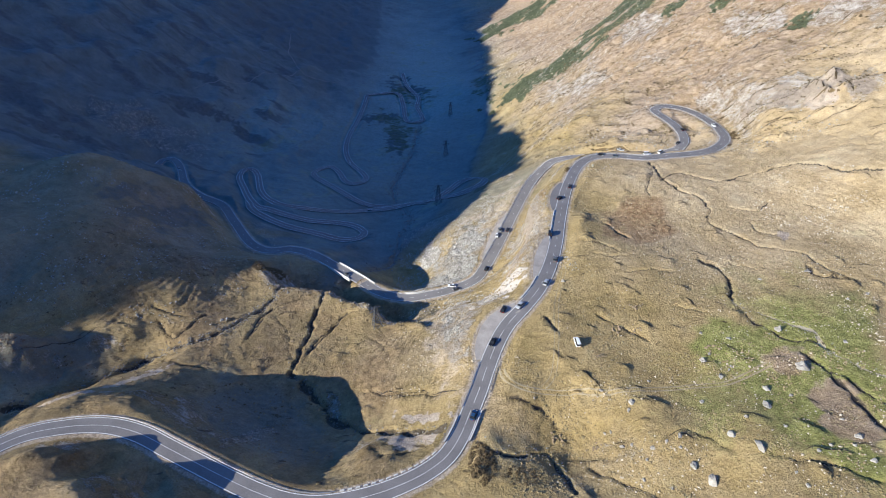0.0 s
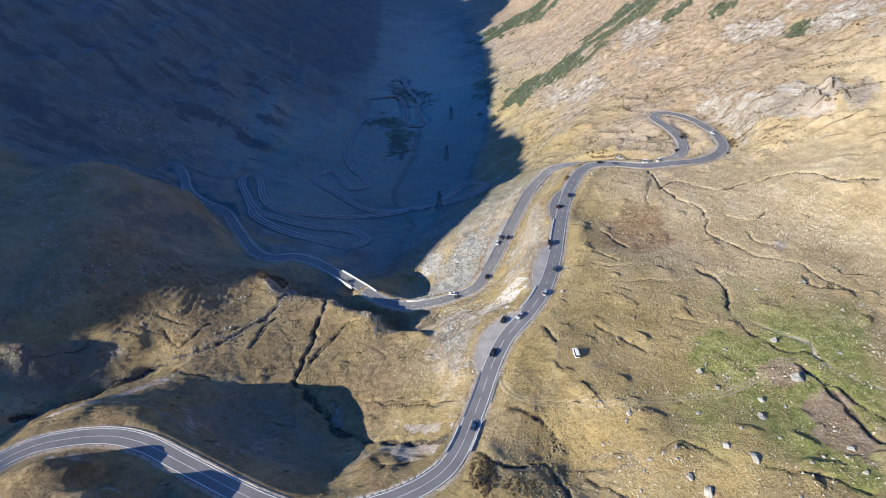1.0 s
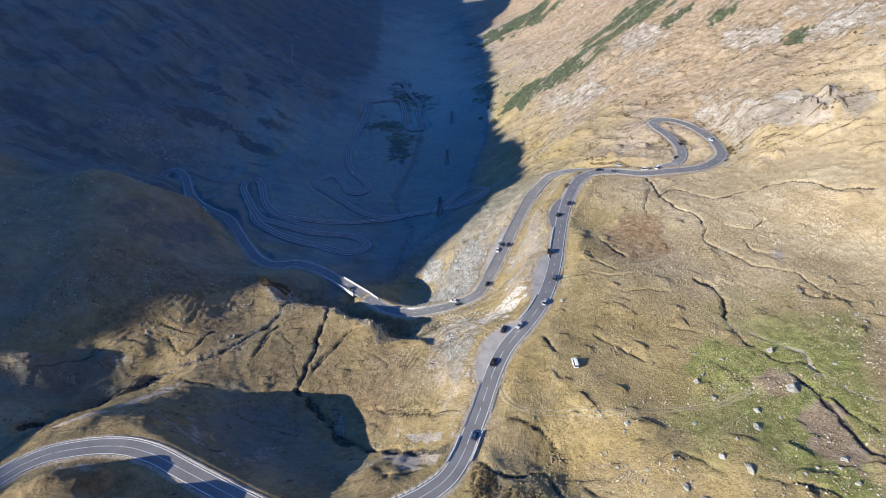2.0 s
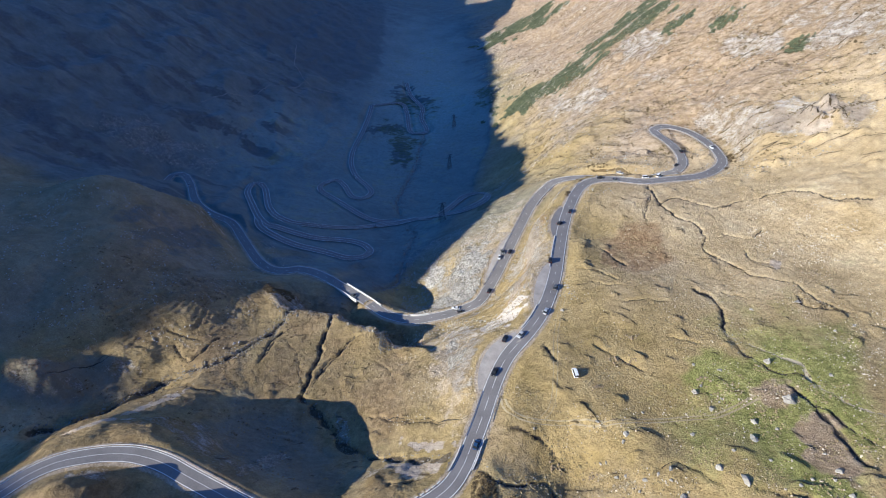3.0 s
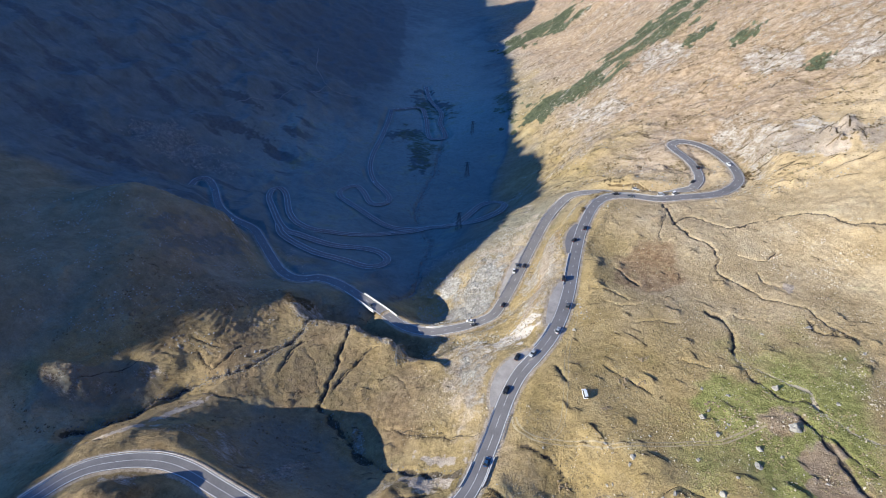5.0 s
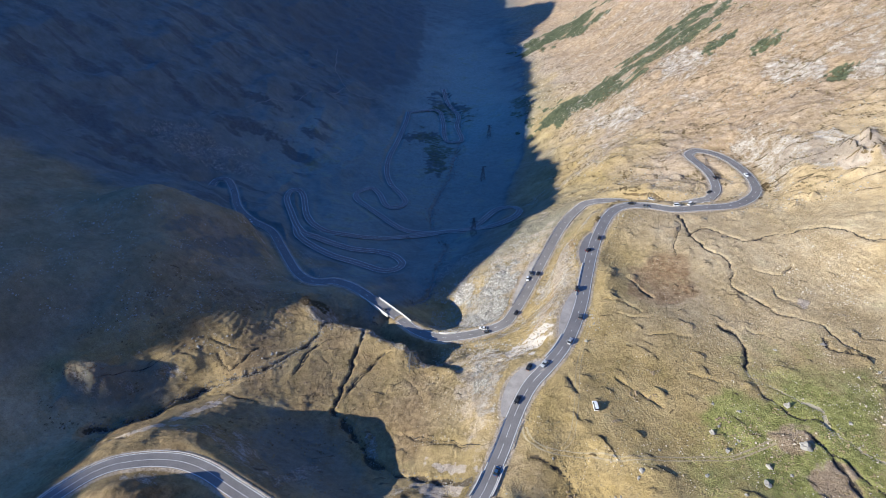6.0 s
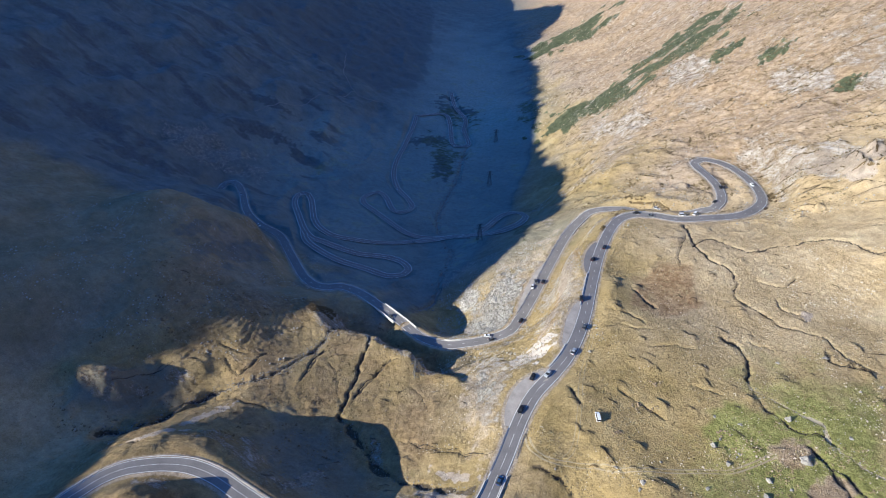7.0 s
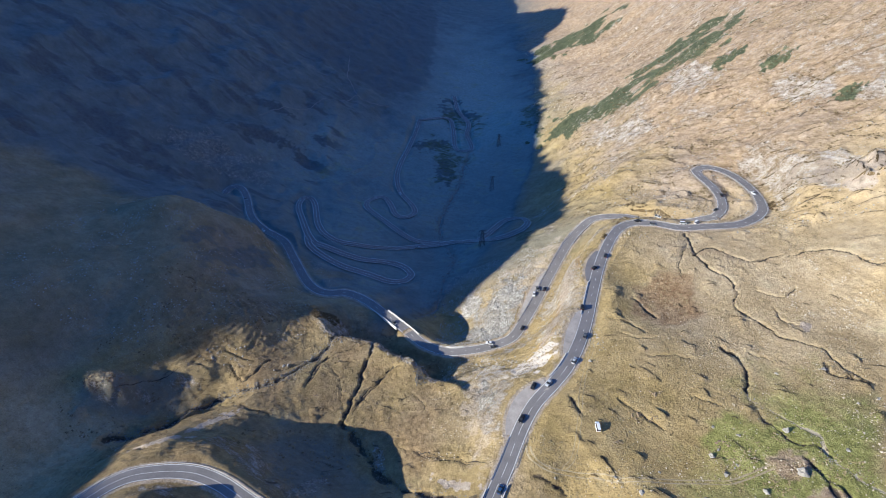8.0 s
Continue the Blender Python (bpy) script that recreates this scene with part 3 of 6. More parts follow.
GULLIES = {
    "meadow_creek": (0.6, 1.2, [(129.7, 308.9), (129, 284.6), (131.1, 265.6), (137.9, 257.6), (139.6, 241.9), (135.6, 235.8), (136.6, 228.1), (142.9, 220.9), (150.2, 207.9), (164.1, 200.6), (166.5, 191.8), (169.6, 184.9), (177, 177.6)]),
    "upper_creek": (0.7, 1.1, [(126.7, 279.8), (139.7, 288.9), (154.7, 270.8), (168, 273.4), (180.3, 274.4), (198.8, 272), (208.7, 255.2), (223.1, 248.4)]),
    "side_channel": (0.4, 0.6, [(127.1, 295.6), (116.8, 272.9), (114.3, 260.4)]),
    "short_channel": (0.9, 1.2, [(118.7, 200.4), (123.2, 195.8), (125.4, 189.1), (124.1, 181.4), (119.2, 172.5)]),
    "green_stream": (0.8, 0.6, [(119.3, 173), (119.6, 168.5), (125.2, 160.6), (132.6, 153.3), (137.2, 147.8), (137.3, 138.5), (140.3, 131.2), (144.1, 126.3), (150.2, 119), (158, 112)]),
    "boulder_channel": (0.7, 0.9, [(120.1, 164.6), (122.5, 151.6), (128.7, 143.9), (135.5, 141.9), (138.4, 136)]),
    "lower_stream": (0.9, 1.0, [(130.4, 132.9), (131.7, 125.6), (132.1, 117.5), (132.4, 109.9), (131.6, 100.3)]),
    "culvert_creek": (0.75, 1.1, [(10.2, 110), (13.3, 108.4), (18.8, 105.9), (26.7, 106.1), (34.8, 107.7), (39.1, 97.8), (40.4, 90.3)]),
    "ravine": (1.6, 2.0, [(1.2, 116.4), (-4.8, 117.7), (-13.1, 121.9), (-26.5, 126.5), (-39, 134.3), (-47.8, 143.1), (-54.6, 153.2), (-62.5, 161.2), (-69.4, 168.8)]),
    "dry_gully": (0.95, 1.7, [(-69.4, 168.8), (-69.4, 182.7), (-67, 197.4), (-67.3, 209.3), (-64.4, 219.7), (-66.4, 243.4)]),
    "side_gully": (0.6, 0.9, [(-66, 176.3), (-59.9, 192.8), (-53.3, 204.6), (-49.5, 209.1)]),
    "left_creek": (1.2, 1.3, [(-89.2, 245.7), (-92.6, 221.9), (-100.9, 208.8), (-108.4, 197.2), (-119.1, 189), (-131.8, 185.7), (-144.3, 181.2), (-154.8, 167.6), (-167.4, 153.5), (-184.3, 147.6)]),
    "creek_valley": (6.0, 4.5, [(-107.4, 194.2), (-118.1, 186.6), (-130.5, 182.9), (-141.8, 176.7), (-152, 163.4), (-164, 149.3), (-182.2, 144.8)]),
    "fan_gully": (0.6, 0.7, [(-96.9, 191.2), (-93.8, 204.4), (-91.1, 216)]),
    "valley_brook": (1.3, 1.3, [(-50, 282), (-40, 293), (-34.4, 303.4), (-32.8, 318.9), (-30.1, 343), (-28, 372), (-29, 395.2), (-37.9, 425.6), (-46.9, 453), (-49.8, 484), (-47, 520), (-43, 553.2), (-35.7, 587.9), (-33.5, 637.3), (-30, 700), (-34, 760)]),
    "bank_cut": (0.7, 1.0, [(24.4, 126.3), (30.3, 124.3), (36.3, 122.3), (40.1, 119.4)]),
    "meadow_cut": (0.9, 1.2, [(84.8, 239.6), (89.4, 229.8), (91.6, 222.9)]),
    "field_cut": (0.7, 1.0, [(42.2, 166.3), (43.6, 160.9), (45.3, 158)]),
    "cut_a": (0.5, 1.1, [(81.7, 191.3), (90.1, 192.6), (102.3, 191.3)]),
    "cut_b": (0.5, 1.1, [(95.4, 167.4), (101.6, 166), (106.6, 164.4)]),
    "cut_c": (0.5, 1.1, [(62.7, 164.7), (68.8, 161.3), (73.3, 157.3), (80.1, 150.6)]),
    "cut_d": (0.5, 1.1, [(129.7, 197.3), (134.2, 195.1), (139.6, 193.3)]),
    "cut_e": (0.5, 1.1, [(68.3, 219.4), (75.7, 216), (81.9, 208.9)]),
    "cut_f": (0.5, 1.1, [(73.2, 206.1), (83, 203.6), (88.6, 204.5)]),
    "cut_g": (0.5, 1.1, [(69.4, 103.5), (76.8, 105), (84.1, 101.6), (86.9, 96.4)]),
    "cut_h": (0.5, 1.1, [(47.3, 102.1), (51.9, 95.3), (58.4, 90.5), (62, 86.7)]),
    "cut_i": (0.5, 1.1, [(96.3, 94.1), (103.5, 90.4), (111.9, 86.8), (117.6, 82.4)]),
    "cut_j": (0.5, 1.1, [(149.8, 244.4), (159.4, 239.8), (163.9, 240.3), (172.2, 246.3)]),
    "cut_k": (0.5, 1.1, [(-34.7, 153.4), (-19.1, 144.2), (-0.9, 135.3)]),
    "cut_l": (0.5, 1.1, [(-19.7, 108), (-12.2, 109.1), (-4.6, 110.1)]),
    "cut_m": (0.5, 1.1, [(154.5, 228.6), (155, 220.9), (162.7, 217.4)]),
    "cut_n": (0.5, 1.1, [(-148, 207.1), (-139.7, 206.9), (-130.7, 205)]),
    "cut_o": (0.5, 1.1, [(-115, 200.2), (-103.7, 208.6), (-93.8, 214.8)]),
    "rill_a": (0.5, 0.8, [(-77.6, 223), (-87.5, 217.5), (-92.3, 211), (-95.2, 204.4), (-97, 193)]),
    "rill_b": (0.45, 0.8, [(-45, 209.5), (-53, 206.5), (-56.4, 200), (-60.8, 194.3), (-63.1, 188.2), (-63.6, 177)]),
    "rill_c": (0.3, 0.6, [(-87.2, 209), (-81, 201.7), (-76, 190), (-71, 178)]),
    "rill_d": (0.35, 0.7, [(-36, 191), (-33.9, 188.3), (-27, 178), (-23.5, 170.6)]),
    "rill_e": (0.45, 0.9, [(-30, 151), (-22, 147.5), (-13.7, 143.4), (0.6, 136.4), (8, 133.4)]),
    "rill_f": (0.5, 0.9, [(-141.5, 177.8), (-130, 174), (-119.3, 170.8), (-108, 168.8)]),
    "rill_g": (0.4, 0.6, [(-189, 171.7), (-181.9, 179.8), (-173.3, 185.8), (-166.8, 193.3)]),
    "rill_h": (0.6, 1.0, [(-143.4, 202), (-138, 196), (-132.5, 192), (-126.8, 197), (-123, 208)]),
    "rill_i": (0.6, 1.2, [(-170, 128), (-155, 128.4), (-143, 127.5)]),
    "soil_stream": (0.7, 0.9, [(128.5, 136), (130.8, 133.5), (131.6, 128), (134.5, 123.5), (136.7, 117), (139, 111), (141.2, 105.6)]),
    "right_cut": (0.9, 1.1, [(160.7, 190.1), (160.5, 183.5), (170.5, 178.6), (173.8, 174.5)]),
}
TRACKS = ([(22.4, 141), (22.9, 137.3), (24.9, 133.2), (30.2, 129.5), (39.1, 128.9), (49.6, 127.4), (60, 125.3), (72.8, 125.3), (86.7, 125.4), (96.3, 124.9), (105.2, 127.8), (114.8, 132.1)],
          [(56.4, 199.6), (47.9, 172.4), (44.3, 151.7), (40.8, 136.2), (35.9, 129.9)])
# cover patches: x, y, long radius, short radius, degrees
PATCHES = {
    "green": [(129.4, 128.3, 46.1, 22.1, 60.3), (116.5, 117, 28, 8, 92), (105.4, 145.1, 14.4, 9.3, 46.1), (114.4, 96.7, 17.7, 7, 109.8)],
    "mud": [(121.5, 132.5, 9.5, 6.2, -158)],
    "soil": [(125.8, 108.2, 15, 8.9, 76.8)],
    "red": [(103.9, 240, 27, 17, 76.2), (86.8, 230.9, 11.3, 6.6, 80.9)],
    "chalk": [(27.7, 194.6, 13.9, 7.6, -141.6), (48.4, 253.1, 7.1, 1.6, 102.4)],
    "mild": [(143, 158, 34, 17, -38), (93.8, 121.8, 21.8, 19.1, -138.5)],
    "pale": [(-14.4, 115.9, 11.6, 6.7, 164.7), (0.3, 174, 47.8, 9.1, 96.7), (52.9, 262.9, 31.3, 5.6, 88.9), (46.9, 228.6, 43.5, 9, 77.6), (32.1, 302.3, 44.9, 17.1, 60.5), (5.6, 177.7, 19.4, 9.7, 105.2)],
    "scree": [(4.9, 175.1, 29.5, 7.4, 92.2), (10.6, 269.5, 34.5, 17.7, 73.5), (11.5, 273.7, 32.1, 16.5, 82.3), (4.7, 262.5, 24.1, 13.8, 97.6), (9.1, 194.9, 14, 6.6, 123.2)],
    "rust": [(44, 240, 22, 3.6, 74), (37, 215, 16, 3.4, 62), (57, 275, 14, 2.6, 76)],
    "cliff": [(225.3, 352.2, 27, 15.9, 128.6), (252.6, 324.3, 12.1, 10.1, 46.4), (197.9, 566.9, 34.2, 13.9, 97.2), (244.7, 451, 23.4, 9.3, 111.7), (280.9, 404.3, 18.1, 9.6, 137.4), (138.8, 543.4, 38.6, 9.7, 118.9)],
    "pine": [(99.4, 668.5, 33.5, 27, 165.5), (147, 647.9, 35, 30, 132.9), (184.3, 654.4, 52, 39, 63.8), (223.6, 669, 54, 40, 63.6), (150.3, 1134.4, 68.3, 61.6, 163.5), (244, 504.1, 9.4, 11.1, 73.3), (262.4, 419.5, 8.1, 6.3, -173), (223.4, 556.4, 10.8, 12.8, 84.3)],
    "stony": [(-8, 293, 15, 9, 95), (2, 262, 14, 10, 70), (-306, 531, 66, 36, 8), (10.6, 269.5, 34.5, 14, 73.5), (13.5, 276, 32.1, 13.5, 80), (3.5, 258, 20, 11, 97.6), (3.9, 178, 15, 4.5, 92), (-72, 122, 13, 5, 65), (-46, 147, 11, 3.5, 110)],
    "gloom": [(-385, 492, 42, 19, 10), (-345, 460, 36, 9, 14), (-283, 601, 40, 9, 14), (-288, 662, 28, 8, 3), (-178, 300, 32, 16, 60), (-205, 303, 16, 10, 60), (-55, 836, 45, 16, -40), (-86, 711, 26, 13, 30), (-58, 625, 38, 12, 100), (-72, 898, 16, 13, 0)],
    "ribs": [(226, 343, 27, 8, 128), (234, 335, 12, 6, 140), (246, 329, 15, 8, 130), (163.7, 216.5, 4.5, 3.2, 0), (50, 262, 16, 2.5, 78), (40, 226, 16, 3, 66), (55, 285, 14, 2.5, 70), (-13, 115, 10, 4.5, -15), (-8, 127, 12, 2.6, -25), (-138, 133.5, 10, 2.4, 28), (-133, 154, 13, 2.6, 75), (-128, 160, 11, 2.0, 60), (-146, 129, 9, 1.6, 12)],
    "heath": [(33.7, 394, 39.9, 9.2, 89.2), (-63.1, 685.5, 53.9, 29.1, 116.2), (-53.4, 629.1, 49.5, 16.7, 87.1), (-51.8, 802.1, 56.8, 27.5, 129.5), (58.2, 765.4, 70.9, 18.2, 88.9)],
    "shade_tint": [(-71.5, 133.1, 42.6, 18.6, 142.4), (-181.3, 173.1, 24.3, 12.9, -157.1)],
    "floor": [(-29.2, 798.7, 459.2, 87.6, 89.4), (-200.3, 595.2, 108.9, 70.3, 75.9), (-28.1, 912.1, 444.7, 78, 96.5), (-65.2, 548.8, 178.8, 88.7, 104.6), (-123.6, 449, 137.3, 48.2, 108.4)],
}


class Road:
    def __init__(self, ctrl, half, step, sink):
        self.half, self.sink = half, sink
        p = spline(ctrl, step)
        p[:, 2] = smoothed(p[:, 2], 60)
        self.p = p
        d = np.gradient(p[:, :2], axis=0)
        d /= np.linalg.norm(d, axis=1)[:, None] + 1e-9
        self.side = np.c_[d[:, 1], -d[:, 0]]      # to the right of travel
        self.s = np.r_[0, np.cumsum(np.linalg.norm(np.diff(p[:, :2], axis=0), axis=1))]

    def at(self, s, off=0.0, up=0.0):
        """A point s metres along, off metres to the right, and the heading."""
        i = int(np.clip(np.searchsorted(self.s, s), 1, len(self.s) - 1))
        t = (s - self.s[i - 1]) / (self.s[i] - self.s[i - 1])
        q = self.p[i - 1] * (1 - t) + self.p[i] * t
        n = self.side[i]
        return Vector((q[0] + n[0] * off, q[1] + n[1] * off, q[2] + up)), math.atan2(n[1], n[0])

    def strip(self, o1, o2, up, s1=0.0, s2=1e9, thick=0.0):
        """Vertices and quads of a band between two offsets; with thick, a closed slab."""
        k = (self.s >= s1) & (self.s <= s2)
        p, n = self.p[k], self.side[k]
        a = np.c_[p[:, :2] + n * o1, p[:, 2] + up]
        c = np.c_[p[:, :2] + n * o2, p[:, 2] + up]
        m = len(p)
        i = np.arange(m - 1)
        if not thick:
            return np.vstack([a, c]), np.c_[i, i + m, i + m + 1, i + 1]
        low = np.array((0, 0, thick))
        v = np.vstack([a, c, c - low, a - low])
        q = [np.c_[i + j * m, i + k2 * m, i + k2 * m + 1, i + j * m + 1] for j, k2 in ((0, 1), (1, 2), (2, 3), (3, 0))]
        return v, np.vstack(q)


ROADS = {
    "pass_road": Road(SPINE_ROAD + LOOP_ROAD, 3.35, 1.0, 0.15),
    "lower_road": Road(LOWER_ROAD, 3.35, 1.2, 0.2),
    "valley_road": Road(VALLEY_ROAD + VALLEY_ROAD_FAR, 3.1, 2.0, 0.3),
    "valley_road_link": Road(VALLEY_LINK, 3.05, 2.0, 0.3),
    "far_road": Road(FAR_ROAD, 3.2, 3.0, 0.5),
}


def beside(road, a, c, off, taper, half, sink):
    """A pull-in beside a road: a short strip between two spots, off metres to its right."""
    i, j = (int(np.argmin(np.hypot(road.p[:, 0] - q[0], road.p[:, 1] - q[1]))) for q in (a, c))
    k = np.arange(i, j + 1, 2)
    bulge = np.sin(np.linspace(0.12, math.pi - 0.12, len(k))) ** 0.6
    o = np.sign(off) * (road.half - half * 0.9) + (off - np.sign(off) * (road.half - half * 0.9)) * bulge
    pts = np.c_[road.p[k, :2] + road.side[k] * o[:, None], road.p[k, 2] - taper]
    return Road(pts, half, 1.0, sink)


PULL_INS = {
    "gravel_one": beside(ROADS["pass_road"], (17.5, 145), (33, 172), -6.0, 0.06, 3.0, 0.15),
    "gravel_two": beside(ROADS["pass_road"], (46, 192), (58, 228), -5.6, 0.06, 2.6, 0.15),
    "asphalt_bay": beside(ROADS["pass_road"], (65, 256), (75, 287), -5.4, 0.05, 2.2, 0.15),
    "lower_bay": beside(ROADS["lower_road"], (46, 302), (27, 258), 5.0, 0.06, 2.0, 0.2),
}


# ---- the ground: one sheet ----
def axis_lines(lo, hi, a, b, fine, grow, grow_low):
    """Grid lines fine between a and b, growing wider beyond."""
    mid = list(np.arange(a, b, fine))
    out, x, h = [], b, fine
    while x < hi:
        out.append(x)
        h = max(fine, fine + (x - b) * grow)
        x += h
    back, x = [], a
    while x > lo:
        h = max(fine, fine + (a - x) * grow_low)
        x -= h
        back.append(x)
    return np.array(back[::-1] + mid + out)


gx = axis_lines(-2600, 2600, -165, 180, 0.8, 0.0105, 0.0105)
gy = axis_lines(-900, 4900, 82, 240, 0.74, 0.006, 0.03)
X, Y = np.meshgrid(gx, gy)
Z = landform(X, Y)
back_u = X * math.cos(radians(SUN_AZ)) + Y * math.sin(radians(SUN_AZ))
cap = -back_u * math.tan(radians(SUN_EL)) - 112
Z = np.where(back_u < -330, np.minimum(Z, cap + 0.12 * np.maximum(Z - cap, 0)), Z)
slope = np.hypot(np.gradient(Z, gx, axis=1), np.gradient(Z, gy, axis=0))
cell = np.maximum(np.gradient(gx)[None, :], np.gradient(gy)[:, None])


def blot(rows, soft_edge=0.35, ragged=0.55, grain=0.8):
    """How far each spot lies inside any of the ellipses, 0 to 1, with a ragged edge."""
    total = np.zeros_like(X)
    for cx, cy, a, c, deg in rows:
        k = (np.abs(X - cx) < 1.8 * a) & (np.abs(Y - cy) < 1.8 * a)
        if not k.any():
            continue
        dx, dy = X[k] - cx, Y[k] - cy
        co, si = math.cos(radians(deg)), math.sin(radians(deg))
        u, v = (dx * co + dy * si) / a, (-dx * si + dy * co) / c
        r = np.hypot(u, v) + ragged * fractal(X[k], Y[k], max(3.0, c * grain), 4, 5)
        total[k] = np.maximum(total[k], 1 - smoothstep(1 - soft_edge, 1 + soft_edge, r))
    return total


# cover mask that paints shade over the left valley side, hill and ravine
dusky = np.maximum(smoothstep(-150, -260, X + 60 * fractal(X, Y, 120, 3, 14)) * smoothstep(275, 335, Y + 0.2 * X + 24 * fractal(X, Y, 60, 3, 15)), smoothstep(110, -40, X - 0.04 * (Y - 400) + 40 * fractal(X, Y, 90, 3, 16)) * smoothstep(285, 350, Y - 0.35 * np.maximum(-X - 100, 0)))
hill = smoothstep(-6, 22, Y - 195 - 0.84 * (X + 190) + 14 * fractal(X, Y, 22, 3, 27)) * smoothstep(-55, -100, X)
dusky = np.maximum.reduce([dusky, 0.38 * hill, 0.06 * smoothstep(-235, -190, X) * smoothstep(8, -12, X) * smoothstep(70, 85, Y), 0.65 * blot(PATCHES["shade_tint"], 0.5)])
# paler haze tint painted along the valley floor
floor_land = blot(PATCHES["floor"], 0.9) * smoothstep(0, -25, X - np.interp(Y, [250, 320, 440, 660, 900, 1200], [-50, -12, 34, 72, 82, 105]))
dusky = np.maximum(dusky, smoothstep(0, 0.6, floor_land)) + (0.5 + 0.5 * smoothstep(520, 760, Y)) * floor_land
green = np.maximum.reduce([blot(PATCHES["green"], 0.7), 0.5 * blot(PATCHES["mild"], 0.8), 0.15 * floor_land])
scrub = np.maximum(blot(PATCHES["pine"], 0.4, 1.2, 0.6) * np.clip(1.0 + 1.5 * fractal(0.5 * X + 0.4 * Y, Y - 0.3 * X, 26, 4, 55), 0, 1), 0.5 * blot(PATCHES["heath"], 0.7, 1.0))
red, chalk = blot(PATCHES["red"]), blot(PATCHES["chalk"], 0.35, 1.1, 0.6)
bare = 0.62 * blot(PATCHES["pale"], 0.6, 0.9)
soil = np.maximum(blot(PATCHES["soil"], 0.2), 0.95 * blot(PATCHES["mud"], 0.3))
rocky = np.maximum(blot(PATCHES["cliff"]), 0.85 * blot(PATCHES["scree"]))
# ragged relief: gentle on the meadow, rough on the slopes
meadow = smoothstep(40, 75, X) * (1 - smoothstep(190, 240, X)) * smoothstep(60, 90, Y) * (1 - smoothstep(290, 330, Y))
rocky = np.clip(rocky + 0.75 * (1 - 0.75 * meadow) * smoothstep(0.62, 1.1, slope + 0.5 * fractal(X, Y, 30, 3, 9)), 0, 1)
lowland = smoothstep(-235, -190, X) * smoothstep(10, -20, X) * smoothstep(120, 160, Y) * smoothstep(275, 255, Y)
rough = (0.24 + 0.76 * (1 - meadow)) * (0.6 + 0.8 * smoothstep(0.2, 0.9, slope)) * (1 - 0.65 * lowland)
Z = Z + rough * (2.2 * fractal(X, Y, 34, 4, 3) + 0.9 * fractal(X, Y, 9, 3, 4))
Z = Z + rocky * (2.6 * fractal(X, Y, 14, 4, 6, True)) + 0.5 * rough * fractal(X * 0.6 + Y * 0.5, Y * 1.0 - X * 0.8, 13, 3, 8, True)
shady = np.minimum(dusky, 1) * smoothstep(-60, -220, X)
Z = Z + shady * (11 * fractal(X * 0.8 + Y * 0.45, Y * 0.7 - X * 0.45, 75, 3, 12, True) + 1.2 * fractal(X, Y, 24, 3, 13))
far = smoothstep(380, 900, Y)
Z = Z + far * (9 * fractal(X, Y, 120, 5, 11, True) * smoothstep(0.15, 0.6, slope))

hummocky = smoothstep(-235, -190, X) * smoothstep(0, -25, X) * smoothstep(70, 85, Y) * smoothstep(275, 255, Y)
above = smoothstep(0, 14, (Y - 180) - 0.98 * (X + 144) + 6 * fractal(X, Y, 20, 2, 26))
Z = Z + hummocky * ((0.3 + above) * 0.55 * fractal(X * 0.8 + Y * 0.3, Y, 8, 4, 18, True) + 0.22 * fractal(X, Y, 3.4, 2, 19, True))
# narrow terraces trodden along the contours
tread = np.clip(smoothstep(0.18, 0.4, slope) * smoothstep(-0.1, 0.3, fractal(X, Y, 30, 3, 66)), 0, 1) * smoothstep(420, 300, Y) * smoothstep(-330, -240, X)
Z = Z + (tread * 0.22 + 0.1 * hummocky * smoothstep(-0.15, 0.15, fractal(X, Y, 24, 3, 69))) * np.sin((landform(X, Y) + 0.9 * fractal(X, Y, 16, 3, 67)) * 2 * math.pi / 1.25)
# the broken lip above the gorge: a raised edge with a sheer far side
lip_d = np.full(X.shape, 1e9)
lip_side = np.zeros_like(X)
LIP = [(-104, 250), (-89.4, 235), (-74.7, 232.5), (-59.2, 225), (-49.3, 219.5), (-38.1, 214), (-28.6, 205), (-22, 199)]
lip = spline(LIP, 1.0)
lip_n = np.gradient(lip, axis=0)
lip_n /= np.linalg.norm(lip_n, axis=1)[:, None]
for (qx, qy), (tx, ty) in zip(lip, lip_n):
    w = (slice(*np.searchsorted(gy, (qy - 26, qy + 26))), slice(*np.searchsorted(gx, (qx - 26, qx + 26))))
    d = np.hypot(X[w] - qx, Y[w] - qy)
    k = d < lip_d[w]
    lip_d[w][k] = d[k]
    lip_side[w][k] = (-(X[w] - qx) * ty + (Y[w] - qy) * tx)[k]
lip_s = lip_side + 1.6 * fractal(X, Y, 7, 3, 23)
lip_up = np.where(lip_s < 0, np.exp(-(lip_s / 6.5) ** 2), np.exp(-(lip_s / 1.6) ** 2))
Z = Z + np.where(lip_d < 25, (2.4 + 1.6 * fractal(X, Y, 8, 3, 24)) * lip_up * smoothstep(24, 14, lip_d) - 4.0 * smoothstep(0.3, 5, lip_s) * smoothstep(24, 9, lip_d), 0)
rocky = np.clip(rocky + np.where(lip_d < 14, 0.75 * smoothstep(9, 2, lip_d), 0) + 0.35 * hummocky * above, 0, 1)

